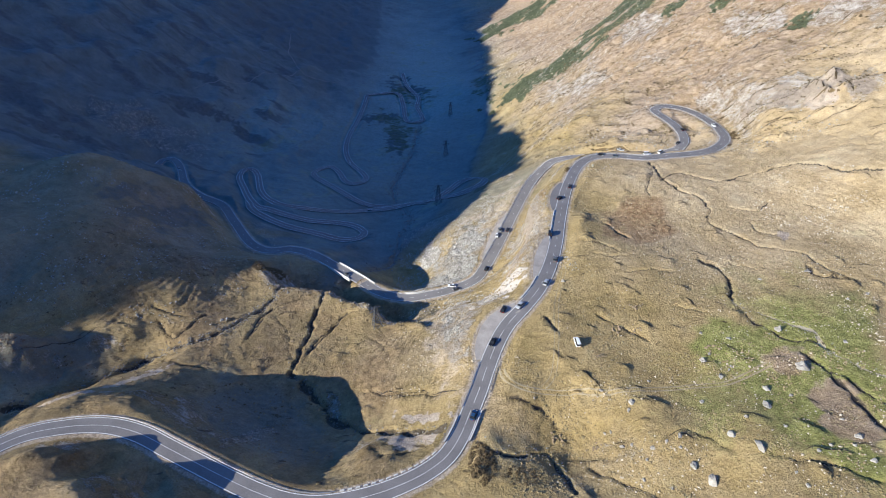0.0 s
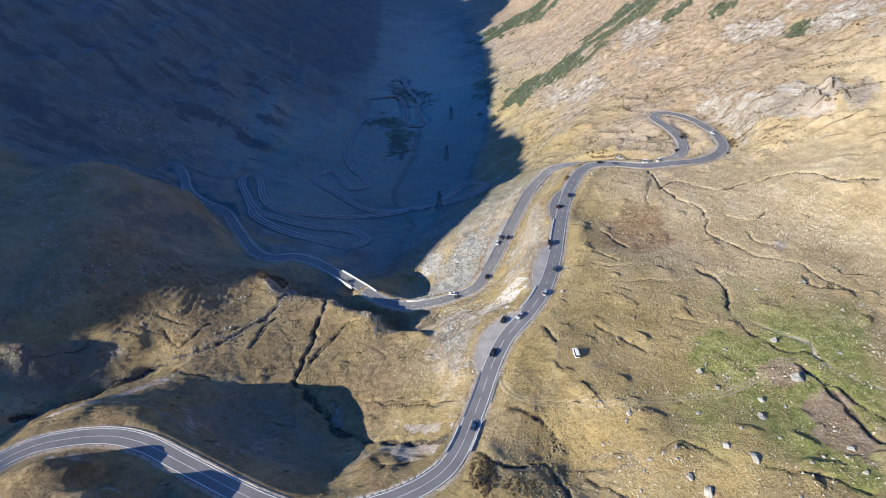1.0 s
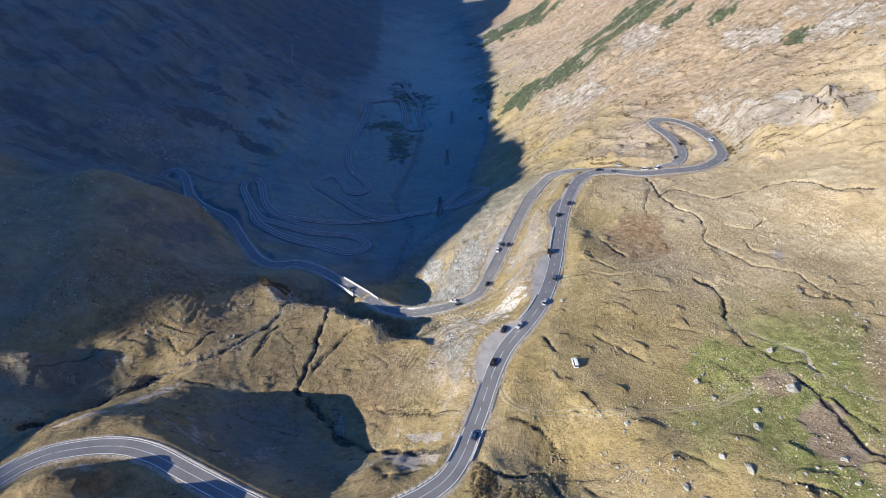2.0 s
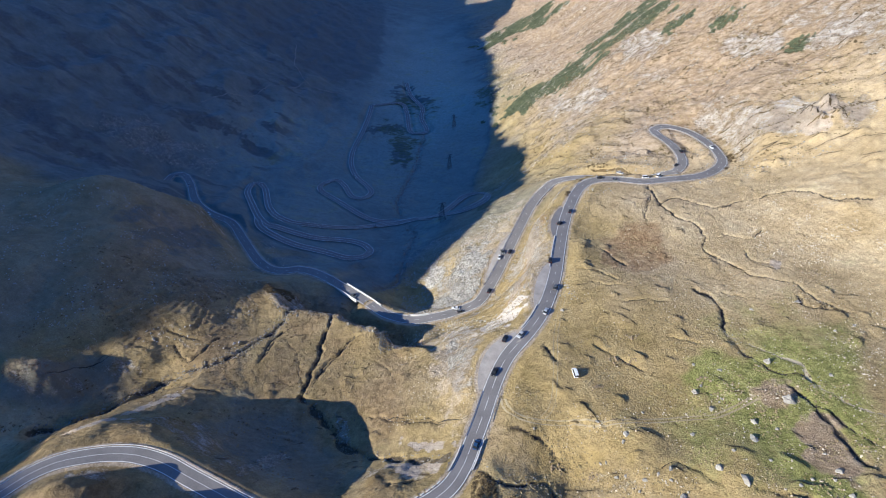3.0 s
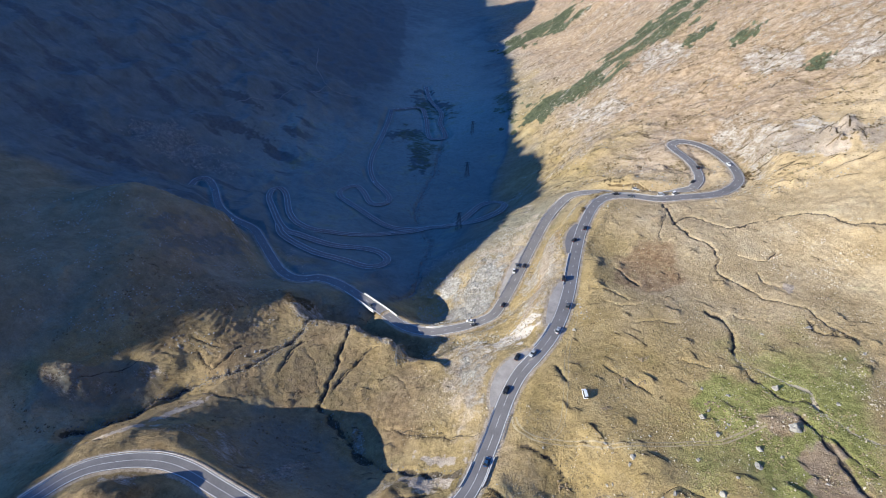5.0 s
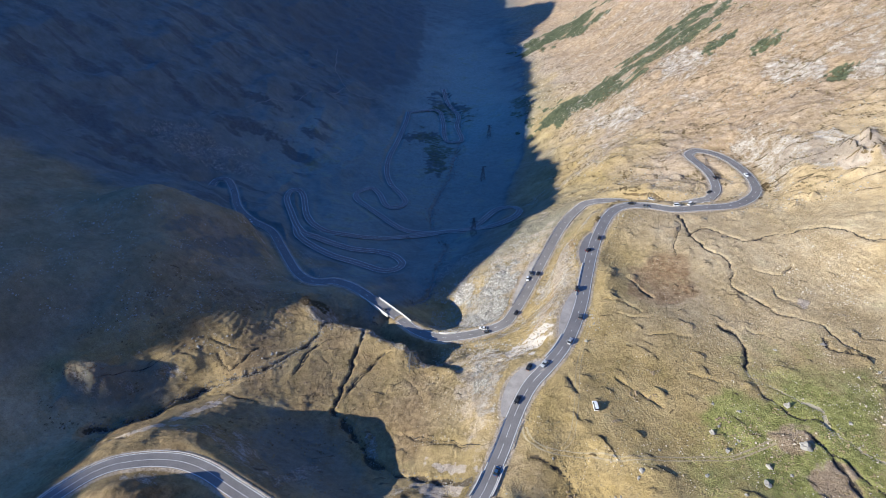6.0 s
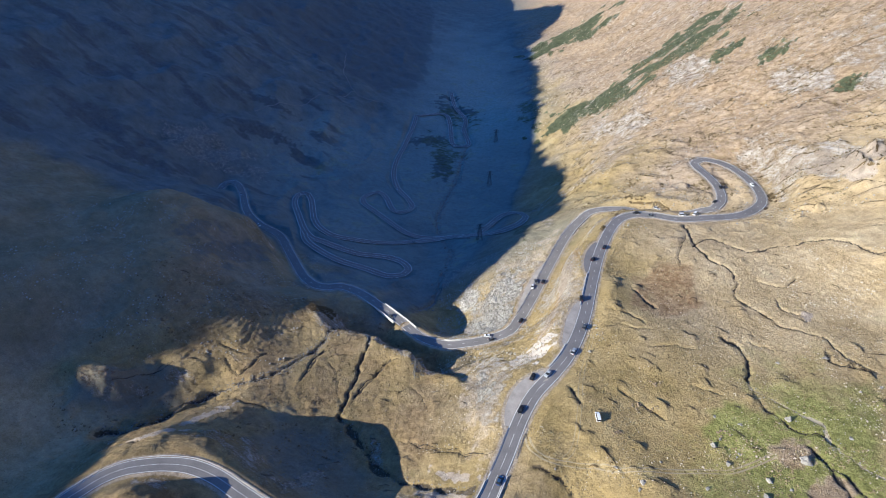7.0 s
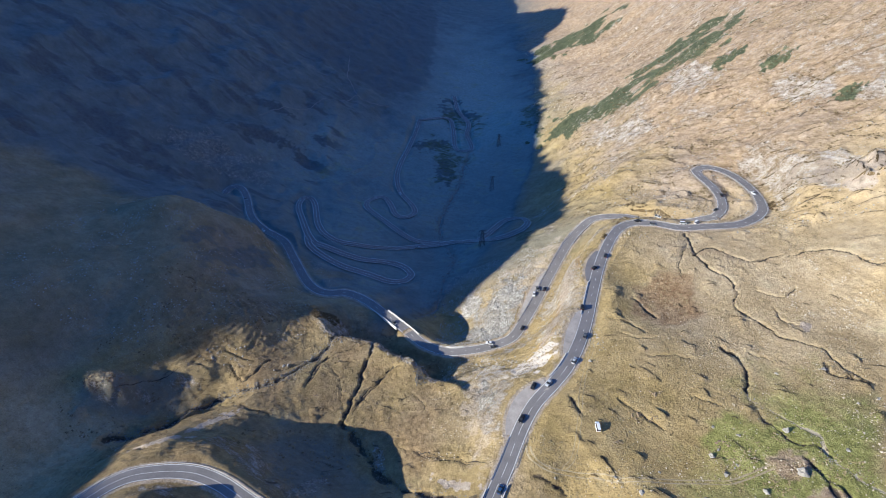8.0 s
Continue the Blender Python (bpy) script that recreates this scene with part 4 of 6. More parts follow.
# short scarps: a turf edge that drops sharply on the side away from the sun
soil_shade = np.zeros_like(X)
srs = np.random.RandomState(23)
SCARPS = []
for count, x0, x1, y0, y1, long_lo, long_hi, drop, lean_mid in ((150, 40, 190, 85, 300, 1.6, 5.0, 0.9, -30), (280, 75, 300, 300, 620, 3.5, 16.0, 2.0, -24), (16, 227, 249, 326, 344, 2.5, 7.0, 2.8, -50), (70, 200, 330, 240, 420, 3.0, 10.0, 1.8, -35), (60, -190, -35, 75, 255, 1.5, 4.5, 0.7, 25), (40, -60, 15, 95, 215, 1.4, 4.0, 0.7, -20)):
    for _ in range(count):
        cx, cy, hl = srs.uniform(x0, x1), srs.uniform(y0, y1), long_lo * (long_hi / long_lo) ** srs.uniform(0, 1) ** 1.6
        a, h = radians(lean_mid + srs.normal(0, 16)), drop * srs.uniform(0.45, 1.25)
        i0, i1 = np.searchsorted(gx, (cx - 2.2 * hl - 5, cx + 2.2 * hl + 5))
        j0, j1 = np.searchsorted(gy, (cy - 2.2 * hl - 5, cy + 2.2 * hl + 5))
        w = (slice(j0, j1), slice(i0, i1))
        dx, dy = X[w] - cx, Y[w] - cy
        u, v = dx * math.cos(a) + dy * math.sin(a), -dx * math.sin(a) + dy * math.cos(a)
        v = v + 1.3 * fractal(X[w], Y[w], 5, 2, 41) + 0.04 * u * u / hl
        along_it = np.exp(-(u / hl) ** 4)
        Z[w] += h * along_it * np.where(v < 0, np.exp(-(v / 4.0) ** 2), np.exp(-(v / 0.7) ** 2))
        # face away from the sun darkened in the soil mask to deepen its shade
        soil_shade[w] = np.maximum(soil_shade[w], 0.8 * along_it * smoothstep(-0.5, 0.3, v) * smoothstep(2.0, 1.0, v))
        SCARPS.append((cx, cy, hl, a, h))
lay = np.full(X.shape, 1e9)      # distance to the nearest road
lay_z = np.zeros_like(X)
lay_half = np.zeros_like(X)
lay_sink = np.zeros_like(X)


def window(x, y, r):
    i0, i1 = np.searchsorted(gx, (x - r, x + r))
    j0, j1 = np.searchsorted(gy, (y - r, y + r))
    return slice(j0, j1 + 1), slice(i0, i1 + 1)


for road in (*ROADS.values(), *PULL_INS.values()):
    for q in road.p:
        if road is ROADS["lower_road"] and -76 < q[0] < -46:
            continue      # the viaduct spans this stretch
        w = window(q[0], q[1], 30)
        d = np.hypot(X[w] - q[0], Y[w] - q[1])
        k = d < lay[w]
        lay[w][k], lay_z[w][k], lay_half[w][k], lay_sink[w][k] = d[k], q[2], road.half, road.sink
GULLY_LINES = {}
for name, (width, depth, pts) in GULLIES.items():
    line = spline(pts, 0.8)
    line[:, 0] += 2.0 * fractal(line[:, 0], line[:, 1], 8, 3, 21)
    line[:, 1] += 2.0 * fractal(line[:, 0], line[:, 1], 7, 3, 22)
    wide = np.clip(0.85 + 1.5 * fractal(line[:, 0], line[:, 1], 7, 3, 25), 0.3, 1.6)
    fade = smoothstep(0, 0.5, np.linspace(0, 1, len(line))) if width > 4 else np.ones(len(line))
    GULLY_LINES[name] = (line, wide)
    cut = np.full(X.shape, 0.0)
    for k, q in enumerate(line):
        wv = width * wide[k]
        w = window(q[0], q[1], wv * 3)
        d = np.hypot(X[w] - q[0], Y[w] - q[1])
        reach = np.maximum(wv, cell[w] * 0.8)
        cut[w] = np.maximum(cut[w], fade[k] * min(1, 0.35 + 0.7 * wide[k]) * (1 - smoothstep(0.25, 1.0, d / (reach * 1.5))))
    Z -= depth * cut
    # channel floors darkened for soil and for the shade in the cut
    soil_shade = np.maximum(soil_shade, smoothstep(0.25, 0.8, cut) * (width < 4) * (0.45 if name == "valley_brook" else 1.0 if width > 0.5 else 0.6))
track = np.zeros_like(X)
for pts in TRACKS:
    for q in spline(pts, 0.8):
        w = window(q[0], q[1], 4)
        d = np.hypot(X[w] - q[0], Y[w] - q[1])
        track[w] = np.maximum(track[w], 1 - smoothstep(0.6, 1.7, d))
# benches cut and filled for the roads
flat = lay_half + 1.1 + 0.4 * cell
reach = flat + 2.5 + np.minimum(1.3 * np.abs(Z - lay_z), 13)
mixed = smoothstep(flat, reach, lay)
k = lay < 29
Z = np.where(k, (lay_z - lay_sink - 0.25 * cell * (cell > 1.3)) * (1 - mixed) + Z * mixed, Z)
verge = np.where(k, 1 - smoothstep(lay_half + 0.8, lay_half + 3.2, lay), 0)
soil_shade = np.maximum(soil_shade, 0.24 * hummocky)
soil_shade *= 1 - np.where(k, 1 - smoothstep(lay_half, lay_half + 4, lay), 0)
cutbank = np.where(k, (1 - mixed) * smoothstep(1.5, 5, np.abs(Z - lay_z)), 0)
bare = np.clip(np.maximum.reduce([bare, 0.42 * blot(PATCHES["mud"], 0.25), np.where((lay_half > 3.0) & (lay_half < 3.3), 0.1, 0.72) * verge, 0.3 * track, 0.25 * soil]), 0, 1)
rocky = np.clip(rocky + 0.7 * cutbank, 0, 1) * (1 - 0.9 * verge) * (1 - 0.6 * shady)
green *= 1 - 0.9 * soil

# turf of the third layer: brown turf, dark heath with painted shade, grey scree, pale ribs of rock
brown = hummocky * np.clip(0.62 + 0.9 * fractal(X, Y, 26, 4, 61), 0, 1) * (1 - 0.7 * blot(PATCHES["shade_tint"], 0.5)) * smoothstep(-215, -150, X)
streaky = fractal(0.28 * X - 0.05 * Y, Y + 0.25 * X, 19, 5, 62)
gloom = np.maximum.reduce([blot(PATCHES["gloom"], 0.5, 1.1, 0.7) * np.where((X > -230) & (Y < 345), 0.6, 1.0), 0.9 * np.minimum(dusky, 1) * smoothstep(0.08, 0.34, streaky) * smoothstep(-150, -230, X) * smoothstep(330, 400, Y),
                           # deep shade of the far left slope painted as darker cover
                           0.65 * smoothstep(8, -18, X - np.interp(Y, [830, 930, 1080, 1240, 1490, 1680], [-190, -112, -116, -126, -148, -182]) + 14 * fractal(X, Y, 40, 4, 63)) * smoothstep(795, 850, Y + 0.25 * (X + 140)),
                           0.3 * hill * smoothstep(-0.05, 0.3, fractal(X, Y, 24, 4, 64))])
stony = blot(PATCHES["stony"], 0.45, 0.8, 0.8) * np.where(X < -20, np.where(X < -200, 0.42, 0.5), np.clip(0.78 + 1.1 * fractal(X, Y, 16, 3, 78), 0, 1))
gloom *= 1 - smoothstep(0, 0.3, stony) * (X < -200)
stony = stony * (1 - 0.9 * verge)
ribs = blot(PATCHES["ribs"], 0.5, 1.1, 1.4)
Z = Z + stony * 0.5 * fractal(X, Y, 3.2, 2, 65, True) * (lay > lay_half + 3)

nx, ny = len(gx), len(gy)
idx = np.arange(nx * ny).reshape(ny, nx)
quads = np.stack([idx[:-1, :-1], idx[:-1, 1:], idx[1:, 1:], idx[1:, :-1]], -1).reshape(-1, 4)
ground_mesh = fast_mesh("ground", np.stack([X, Y, Z], -1).reshape(-1, 3), quads, GROUND)
for layer, chans in (("cover", (rocky, green, scrub)), ("earth", (bare, np.clip(0.35 * red + 1.0 * soil + 0.10 * smoothstep(90, 140, X) * smoothstep(175, 240, Y) * smoothstep(430, 330, Y) + 0.9 * smoothstep(80, 190, X + 0.07 * np.maximum(Y - 420, 0)) * smoothstep(280, 430, Y), 0, 1.3), soil_shade))):
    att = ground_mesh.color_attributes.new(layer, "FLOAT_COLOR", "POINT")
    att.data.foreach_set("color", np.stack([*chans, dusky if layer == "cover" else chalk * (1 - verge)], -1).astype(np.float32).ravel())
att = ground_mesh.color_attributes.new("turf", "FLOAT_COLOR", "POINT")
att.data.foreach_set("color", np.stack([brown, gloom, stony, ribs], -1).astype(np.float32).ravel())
bleached = smoothstep(60, 150, X + 30 * fractal(X, Y, 60, 3, 73)) * (0.35 + 0.65 * smoothstep(150, 225, Y)) * smoothstep(400, 330, Y) * smoothstep(70, 100, Y)
# also a paler ground colour in the near left corner
bleached = np.maximum(bleached, 0.8 * smoothstep(-160, -190, X) * smoothstep(185, 150, Y))
att = ground_mesh.color_attributes.new("sward", "FLOAT_COLOR", "POINT")
att.data.foreach_set("color", np.stack([bleached, np.maximum(red, 0.85 * blot(PATCHES["rust"], 0.5, 1.0) * (1 - verge)), 0 * X, 0 * X], -1).astype(np.float32).ravel())
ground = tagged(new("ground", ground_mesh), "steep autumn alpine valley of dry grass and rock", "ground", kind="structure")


def ground_z(x, y):
    """Height of the finished ground."""
    i = int(np.clip(np.searchsorted(gx, x) - 1, 0, nx - 2))
    j = int(np.clip(np.searchsorted(gy, y) - 1, 0, ny - 2))
    u, v = (x - gx[i]) / (gx[i + 1] - gx[i]), (y - gy[j]) / (gy[j + 1] - gy[j])
    return float((Z[j, i] * (1 - u) + Z[j, i + 1] * u) * (1 - v) + (Z[j + 1, i] * (1 - u) + Z[j + 1, i + 1] * u) * v)


# ---- the high ridge that shades the valley: place along the ridge, height over the sun's line ----
CREST = ((60, -40), (84, -40), (92, -38), (100, -36), (108, -32), (116, -29), (124, -28), (132, -29), (140, -30), (148, -32), (156, -34), (164, -37), (172, -39), (180, -43), (188, -50), (196, -55), (204, -57), (212, -60), (220, -63), (228, -66), (236, -62), (244, -61), (250, -58), (256, -46), (260, -44), (264, -44), (268, -37), (274, -33), (278, -27), (281, -22), (284, -5), (292, 8), (300, 15), (332, 28), (364, 37), (396, 34), (428, 31), (460, 28), (492, 26), (524, 23), (556, 20), (588, 29), (620, 47), (760, 54), (900, 66), (1040, 83), (1102, 118), (1150, 165), (1200, 182), (1260, 183), (1343, 168), (1400, 152), (1489, 128), (1603, 95), (1700, 88), (2060, 78))
RIDGE_BACK = 1150.0
cv = np.arange(-500, 3200, 5.0)
ch = np.interp(cv, [c[0] for c in CREST], [c[1] for c in CREST]) + RIDGE_BACK * math.tan(radians(SUN_EL))
ch = ch + np.where(cv < 300, 0.8, 9.0) * fractal(cv, cv * 0 + 3.3, 60, 5, 31) + np.where(cv < 300, 0.5, 10.0) * fractal(cv, cv * 0 + 7.7, 16, 2, 32)
dirx, diry = math.cos(radians(SUN_AZ)), math.sin(radians(SUN_AZ))
rows = []
for back, drop in ((-320, 560), (-150, 190), (-60, 60), (0, 0), (60, 70), (160, 200), (420, 620)):
    u = -RIDGE_BACK + back
    wob = fractal(cv, cv * 0 + back, 60, 4, 33) * 22 * (back != 0)
    rows.append(np.c_[u * dirx - cv * diry + wob, u * diry + cv * dirx, ch - drop + wob * 0.4])
m = len(cv)
i = np.arange(m - 1)
rq = np.vstack([np.c_[i + k * m, i + (k + 1) * m, i + (k + 1) * m + 1, i + k * m + 1] for k in range(len(rows) - 1)])
ROCK = plain("ridge_rock", (0.26, 0.235, 0.20), 0.95, vary=0.4, scale=0.05)
ridge = tagged(new("mountain_ridge", fast_mesh("mountain_ridge", np.vstack(rows), rq, ROCK)), "high rocky mountain ridge above the pass", "mountain", kind="structure")


# ---- road surfaces and paint ----
def road_object(name, road, label):
    h = road.half
    v, q = road.strip(-h, h, 0.0, thick=0.5)
    ob = tagged(new(name, fast_mesh(name, v, q, ASPHALT, False)), label, "road", kind="structure")
    return ob


def paint_line(road, ob, off, width, dash=0.0, gap=0.0, s1=0.0, s2=1e9, name="edge_line"):
    if not dash:
        v, q = road.strip(off - width / 2, off + width / 2, 0.03, s1, s2)
        new(name, fast_mesh(name, v, q, PAINT, False)).parent = ob
        return
    vs, qs, n, s = [], [], 0, max(s1, 0.0)
    while s < min(s2, road.s[-1]) - dash:
        v, q = road.strip(off - width / 2, off + width / 2, 0.03, s, s + dash)
        if len(v) >= 4:
            vs.append(v)
            qs.append(q + n)
            n += len(v)
        s += dash + gap
    new(name, fast_mesh(name, np.vstack(vs), np.vstack(qs), PAINT, False)).parent = ob


ROAD_LABEL = "grey asphalt mountain road with white edge lines"
road_obs = {}
for name, road in ROADS.items():
    ob = road_obs[name] = road_object("road", road, ROAD_LABEL)
    w = 0.23 if name in ("pass_road", "lower_road") else 0.26
    for off in (-road.half + 0.3, road.half - 0.3):
        paint_line(road, ob, off, w)
    if name in ("pass_road", "lower_road"):
        bend = 0.0 if name == "lower_road" else 208.0
        if bend:
            paint_line(road, ob, 0.0, 0.14, s2=bend, name="centre_line")
            paint_line(road, ob, 0.0, 0.15, 7.5, 2.5, s1=bend, s2=bend + 80, name="centre_line")
            bend += 80
        paint_line(road, ob, 0.0, 0.15, 3.0, 5.0, s1=bend, name="centre_line")
    else:
        paint_line(road, ob, 0.0, 0.18, name="centre_line")
for name, road in PULL_INS.items():
    v, q = road.strip(-road.half, road.half, 0.0, thick=0.4)
    paved = name == "asphalt_bay"
    tagged(new("pull_in", fast_mesh("pull_in", v, q, ASPHALT if paved else GRAVEL, False)), "small asphalt lay-by" if paved else "pale gravel pull-in beside the road", "pull-in", kind="structure")


# ---- roadside works ----
PASS, LOWER, VALLEY, FAR = ROADS["pass_road"], ROADS["lower_road"], ROADS["valley_road"], ROADS["far_road"]


def along(road, x, y):
    """How far along a road the spot lies, and how far to its right."""
    k = int(np.argmin(np.hypot(road.p[:, 0] - x, road.p[:, 1] - y)))
    off = (x - road.p[k, 0]) * road.side[k, 0] + (y - road.p[k, 1]) * road.side[k, 1]
    return road.s[k], off


def guard_rail(road, s1, s2, off, label, beam_mat, gap=4.0, height=0.5):
    """A steel beam on posts along the road's edge."""
    q, _ = road.at((s1 + s2) / 2, off)
    base = new("guard_rail")
    base.location = (0, 0, 0)
    v, f = road.strip(off - 0.06, off + 0.06, height, s1, s2, 0.22)
    new("beam", fast_mesh("beam", v, f, beam_mat, False)).parent = base
    bm = bmesh.new()
    box(bm, 0, 0, -0.5, 0.16, 0.16, height + 0.45)
    post = None
    s = s1
    while s < s2:
        p, head = road.at(s, off + 0.12)
        if post is None:
            post = part("post", bm, STEEL, base)
            ob = post
        else:
            ob = new("post", post.data)
            ob.parent = base
        ob.matrix_local = Matrix.Translation(p) @ Matrix.Rotation(head, 4, "Z")
        s += gap
    return tagged(base, label, "guard rail", "guard rails along the pass road")


def parapet(road, s1, s2, off, label, height=0.42, width=0.26):
    """A concrete wall with a wider coping along the road's edge."""
    base = new("parapet_wall")
    v, f = road.strip(off - width / 2, off + width / 2, height, s1, s2, height + 1.6)
    new("wall", fast_mesh("wall", v, f, CONCRETE, False)).parent = base
    v, f = road.strip(off - width / 2 - 0.08, off + width / 2 + 0.08, height + 0.14, s1, s2, 0.135)
    new("coping", fast_mesh("coping", v, f, CONCRETE, False)).parent = base
    return tagged(base, label, "parapet", "parapet walls of the pass road")


def sa(x, y):
    return along(PASS, x, y)[0]


def sl(x, y):
    return along(LOWER, x, y)[0]


edge = PASS.half + 0.25
guard_rail(PASS, sa(-160, 76), sa(-62, 94), -edge, "white-painted steel guard rail round the outer bend", PAINT)
guard_rail(PASS, sa(-62, 94), sa(-33, 90), -edge, "weathered steel guard rail above the dark ravine", STEEL)
guard_rail(PASS, sa(10, 124), sa(17, 143), -edge, "grey steel guard rail beside the culvert", STEEL)
guard_rail(PASS, sa(13, 132), sa(17.5, 145), edge, "short steel guard rail at the meadow track", STEEL)
guard_rail(PASS, sa(88, 314), sa(128, 315), -edge, "grey steel guard rail on the valley side of the bend", STEEL)
guard_rail(PASS, sa(164, 320), sa(165, 405), edge, "grey steel guard rail round the hairpin", STEEL, 5.0)
guard_rail(LOWER, sl(72, 351), sl(25, 255), edge, "grey steel guard rail below the lower road", STEEL, 5.0)
parapet(PASS, sa(3.5, 109), sa(8.5, 120), -edge - 0.1, "pale concrete parapet over the culvert")
parapet(PASS, sa(6, 113), sa(10.5, 125), edge + 0.1, "pale concrete parapet over the creek")
parapet(PASS, sa(36, 176), sa(46, 192), -edge - 0.1, "low pale stone parapet beside the gravel pull-in", 0.25, 0.24)
parapet(PASS, sa(57, 224), sa(65, 255), -edge - 0.1, "low pale concrete parapet above the lower road", 0.3, 0.24)
parapet(LOWER, sl(-54, 258.5), sl(-76, 278.5), -edge - 0.1, "white concrete viaduct parapet in a patch of sun", 0.7, 0.3)
parapet(LOWER, sl(-43, 248), sl(-68, 271.5), edge + 0.1, "white concrete viaduct parapet on the far side", 0.7, 0.3)
parapet(LOWER, sl(-10, 234), sl(-22, 236), edge + 0.1, "short white concrete parapet at the bend", 0.55)


def viaduct_pier(s):
    """A tapered concrete pier with a cap beam under the deck."""
    q, head = LOWER.at(s, 0)
    base = new("viaduct_pier")
    tall = q.z - 0.5 - ground_z(q.x, q.y) + 1.0
    bm = bmesh.new()
    box(bm, 0, 0, -0.9 - tall, 4.2, 1.3, tall, 0.0, 0.85)
    part("shaft", bm, CONCRETE, base)
    bm = bmesh.new()
    box(bm, 0, 0, -0.92, 6.4, 1.2, 0.42)
    part("cap_beam", bm, CONCRETE, base)
    base.matrix_world = Matrix.Translation(q) @ Matrix.Rotation(head, 4, "Z")
    return tagged(base, "grey concrete pier under the viaduct deck", "pier", "piers of the viaduct")


for s_pier in np.linspace(sl(-47, 257), sl(-75, 283), 4):
    viaduct_pier(float(s_pier))


def kerb_stone(x_off, s):
    bm = bmesh.new()
    box(bm, 0, 0, -0.3, 0.4, 1.5, 0.75, 0.0, 0.86)
    q, head = PASS.at(s, x_off)
    ob = part("kerb_stone", bm, CONCRETE)
    ob.matrix_world = Matrix.Translation(q) @ Matrix.Rotation(head, 4, "Z")
    return tagged(ob, "whitewashed kerb stone guarding the bend", "kerb stone", "kerb stones on the inner bend")


s_now, s_end = sa(-31, 90), sa(0, 104)
while s_now < s_end:
    kerb_stone(-edge - 0.1, s_now)
    s_now += 2.6


def culvert(s, off, span, rise, label):
    """A stone-faced head wall with an arched opening and a barrel behind it."""
    q, head = PASS.at(s, off)
    base = new("culvert")
    bm = bmesh.new()
    n, w, h = 10, span * 1.9, 9.0
    arch = [(span / 2 * math.cos(math.pi * k / n), -6.5 + rise * math.sin(math.pi * k / n)) for k in range(n + 1)]
    outer = [(w / 2, -6.5)] + [(w / 2, 0.0)] * 3 + [(w / 2 - w * k / 4, 0.0) for k in range(1, 4)] + [(-w / 2, 0.0)] * 3 + [(-w / 2, -6.5)]
    rings = []
    for depth in (0.0, 0.6):
        rings.append(([bm.verts.new((depth, a, z)) for a, z in arch], [bm.verts.new((depth, a, z)) for a, z in outer]))
    for k in range(n):
        for r, flip in ((rings[0], False), (rings[1], True)):
            f = [r[0][k], r[0][k + 1], r[1][k + 1], r[1][k]]
            if (f[2].co - f[3].co).length < 1e-6:
                f = f[:3]
            bm.faces.new(f[::-1] if flip else f)
        bm.faces.new([rings[0][0][k + 1], rings[0][0][k], rings[1][0][k], rings[1][0][k + 1]])
    wall = part("head_wall", bm, CONCRETE, base)
    bm = bmesh.new()
    a = [bm.verts.new((0.3, y, z)) for y, z in arch]
    b = [bm.verts.new((-PASS.half * 1.2, y, z)) for y, z in arch]
    for k in range(n):
        bm.faces.new([a[k], a[k + 1], b[k + 1], b[k]])
    bm.faces.new(b)
    part("barrel", bm, DARK_STONE, base)
    base.matrix_world = Matrix.Translation(q) @ Matrix.Rotation(head + (math.pi if off < 0 else 0), 4, "Z")
    return tagged(base, label, "culvert")


DARK_STONE = plain("dark_barrel_stone", (0.07, 0.065, 0.06), 0.9, vary=0.4)
culvert(sa(8, 118), edge + 0.75, 5.0, 3.4, "stone-faced culvert mouth where the creek enters")
culvert(sa(5.5, 113), -edge - 0.75, 5.0, 3.4, "stone-faced culvert mouth above the ravine")


# ---- parked and passing vehicles ----
def loft(bm, sections):
    """Closed rings of equal count joined into a skin."""
    rings = [[bm.verts.new(p) for p in ring] for ring in sections]
    n = len(rings[0])
    for a, b in zip(rings, rings[1:]):
        for k in range(n):
            bm.faces.new([a[k], a[(k + 1) % n], b[(k + 1) % n], b[k]])
    bm.faces.new(rings[0][::-1])
    bm.faces.new(rings[-1])


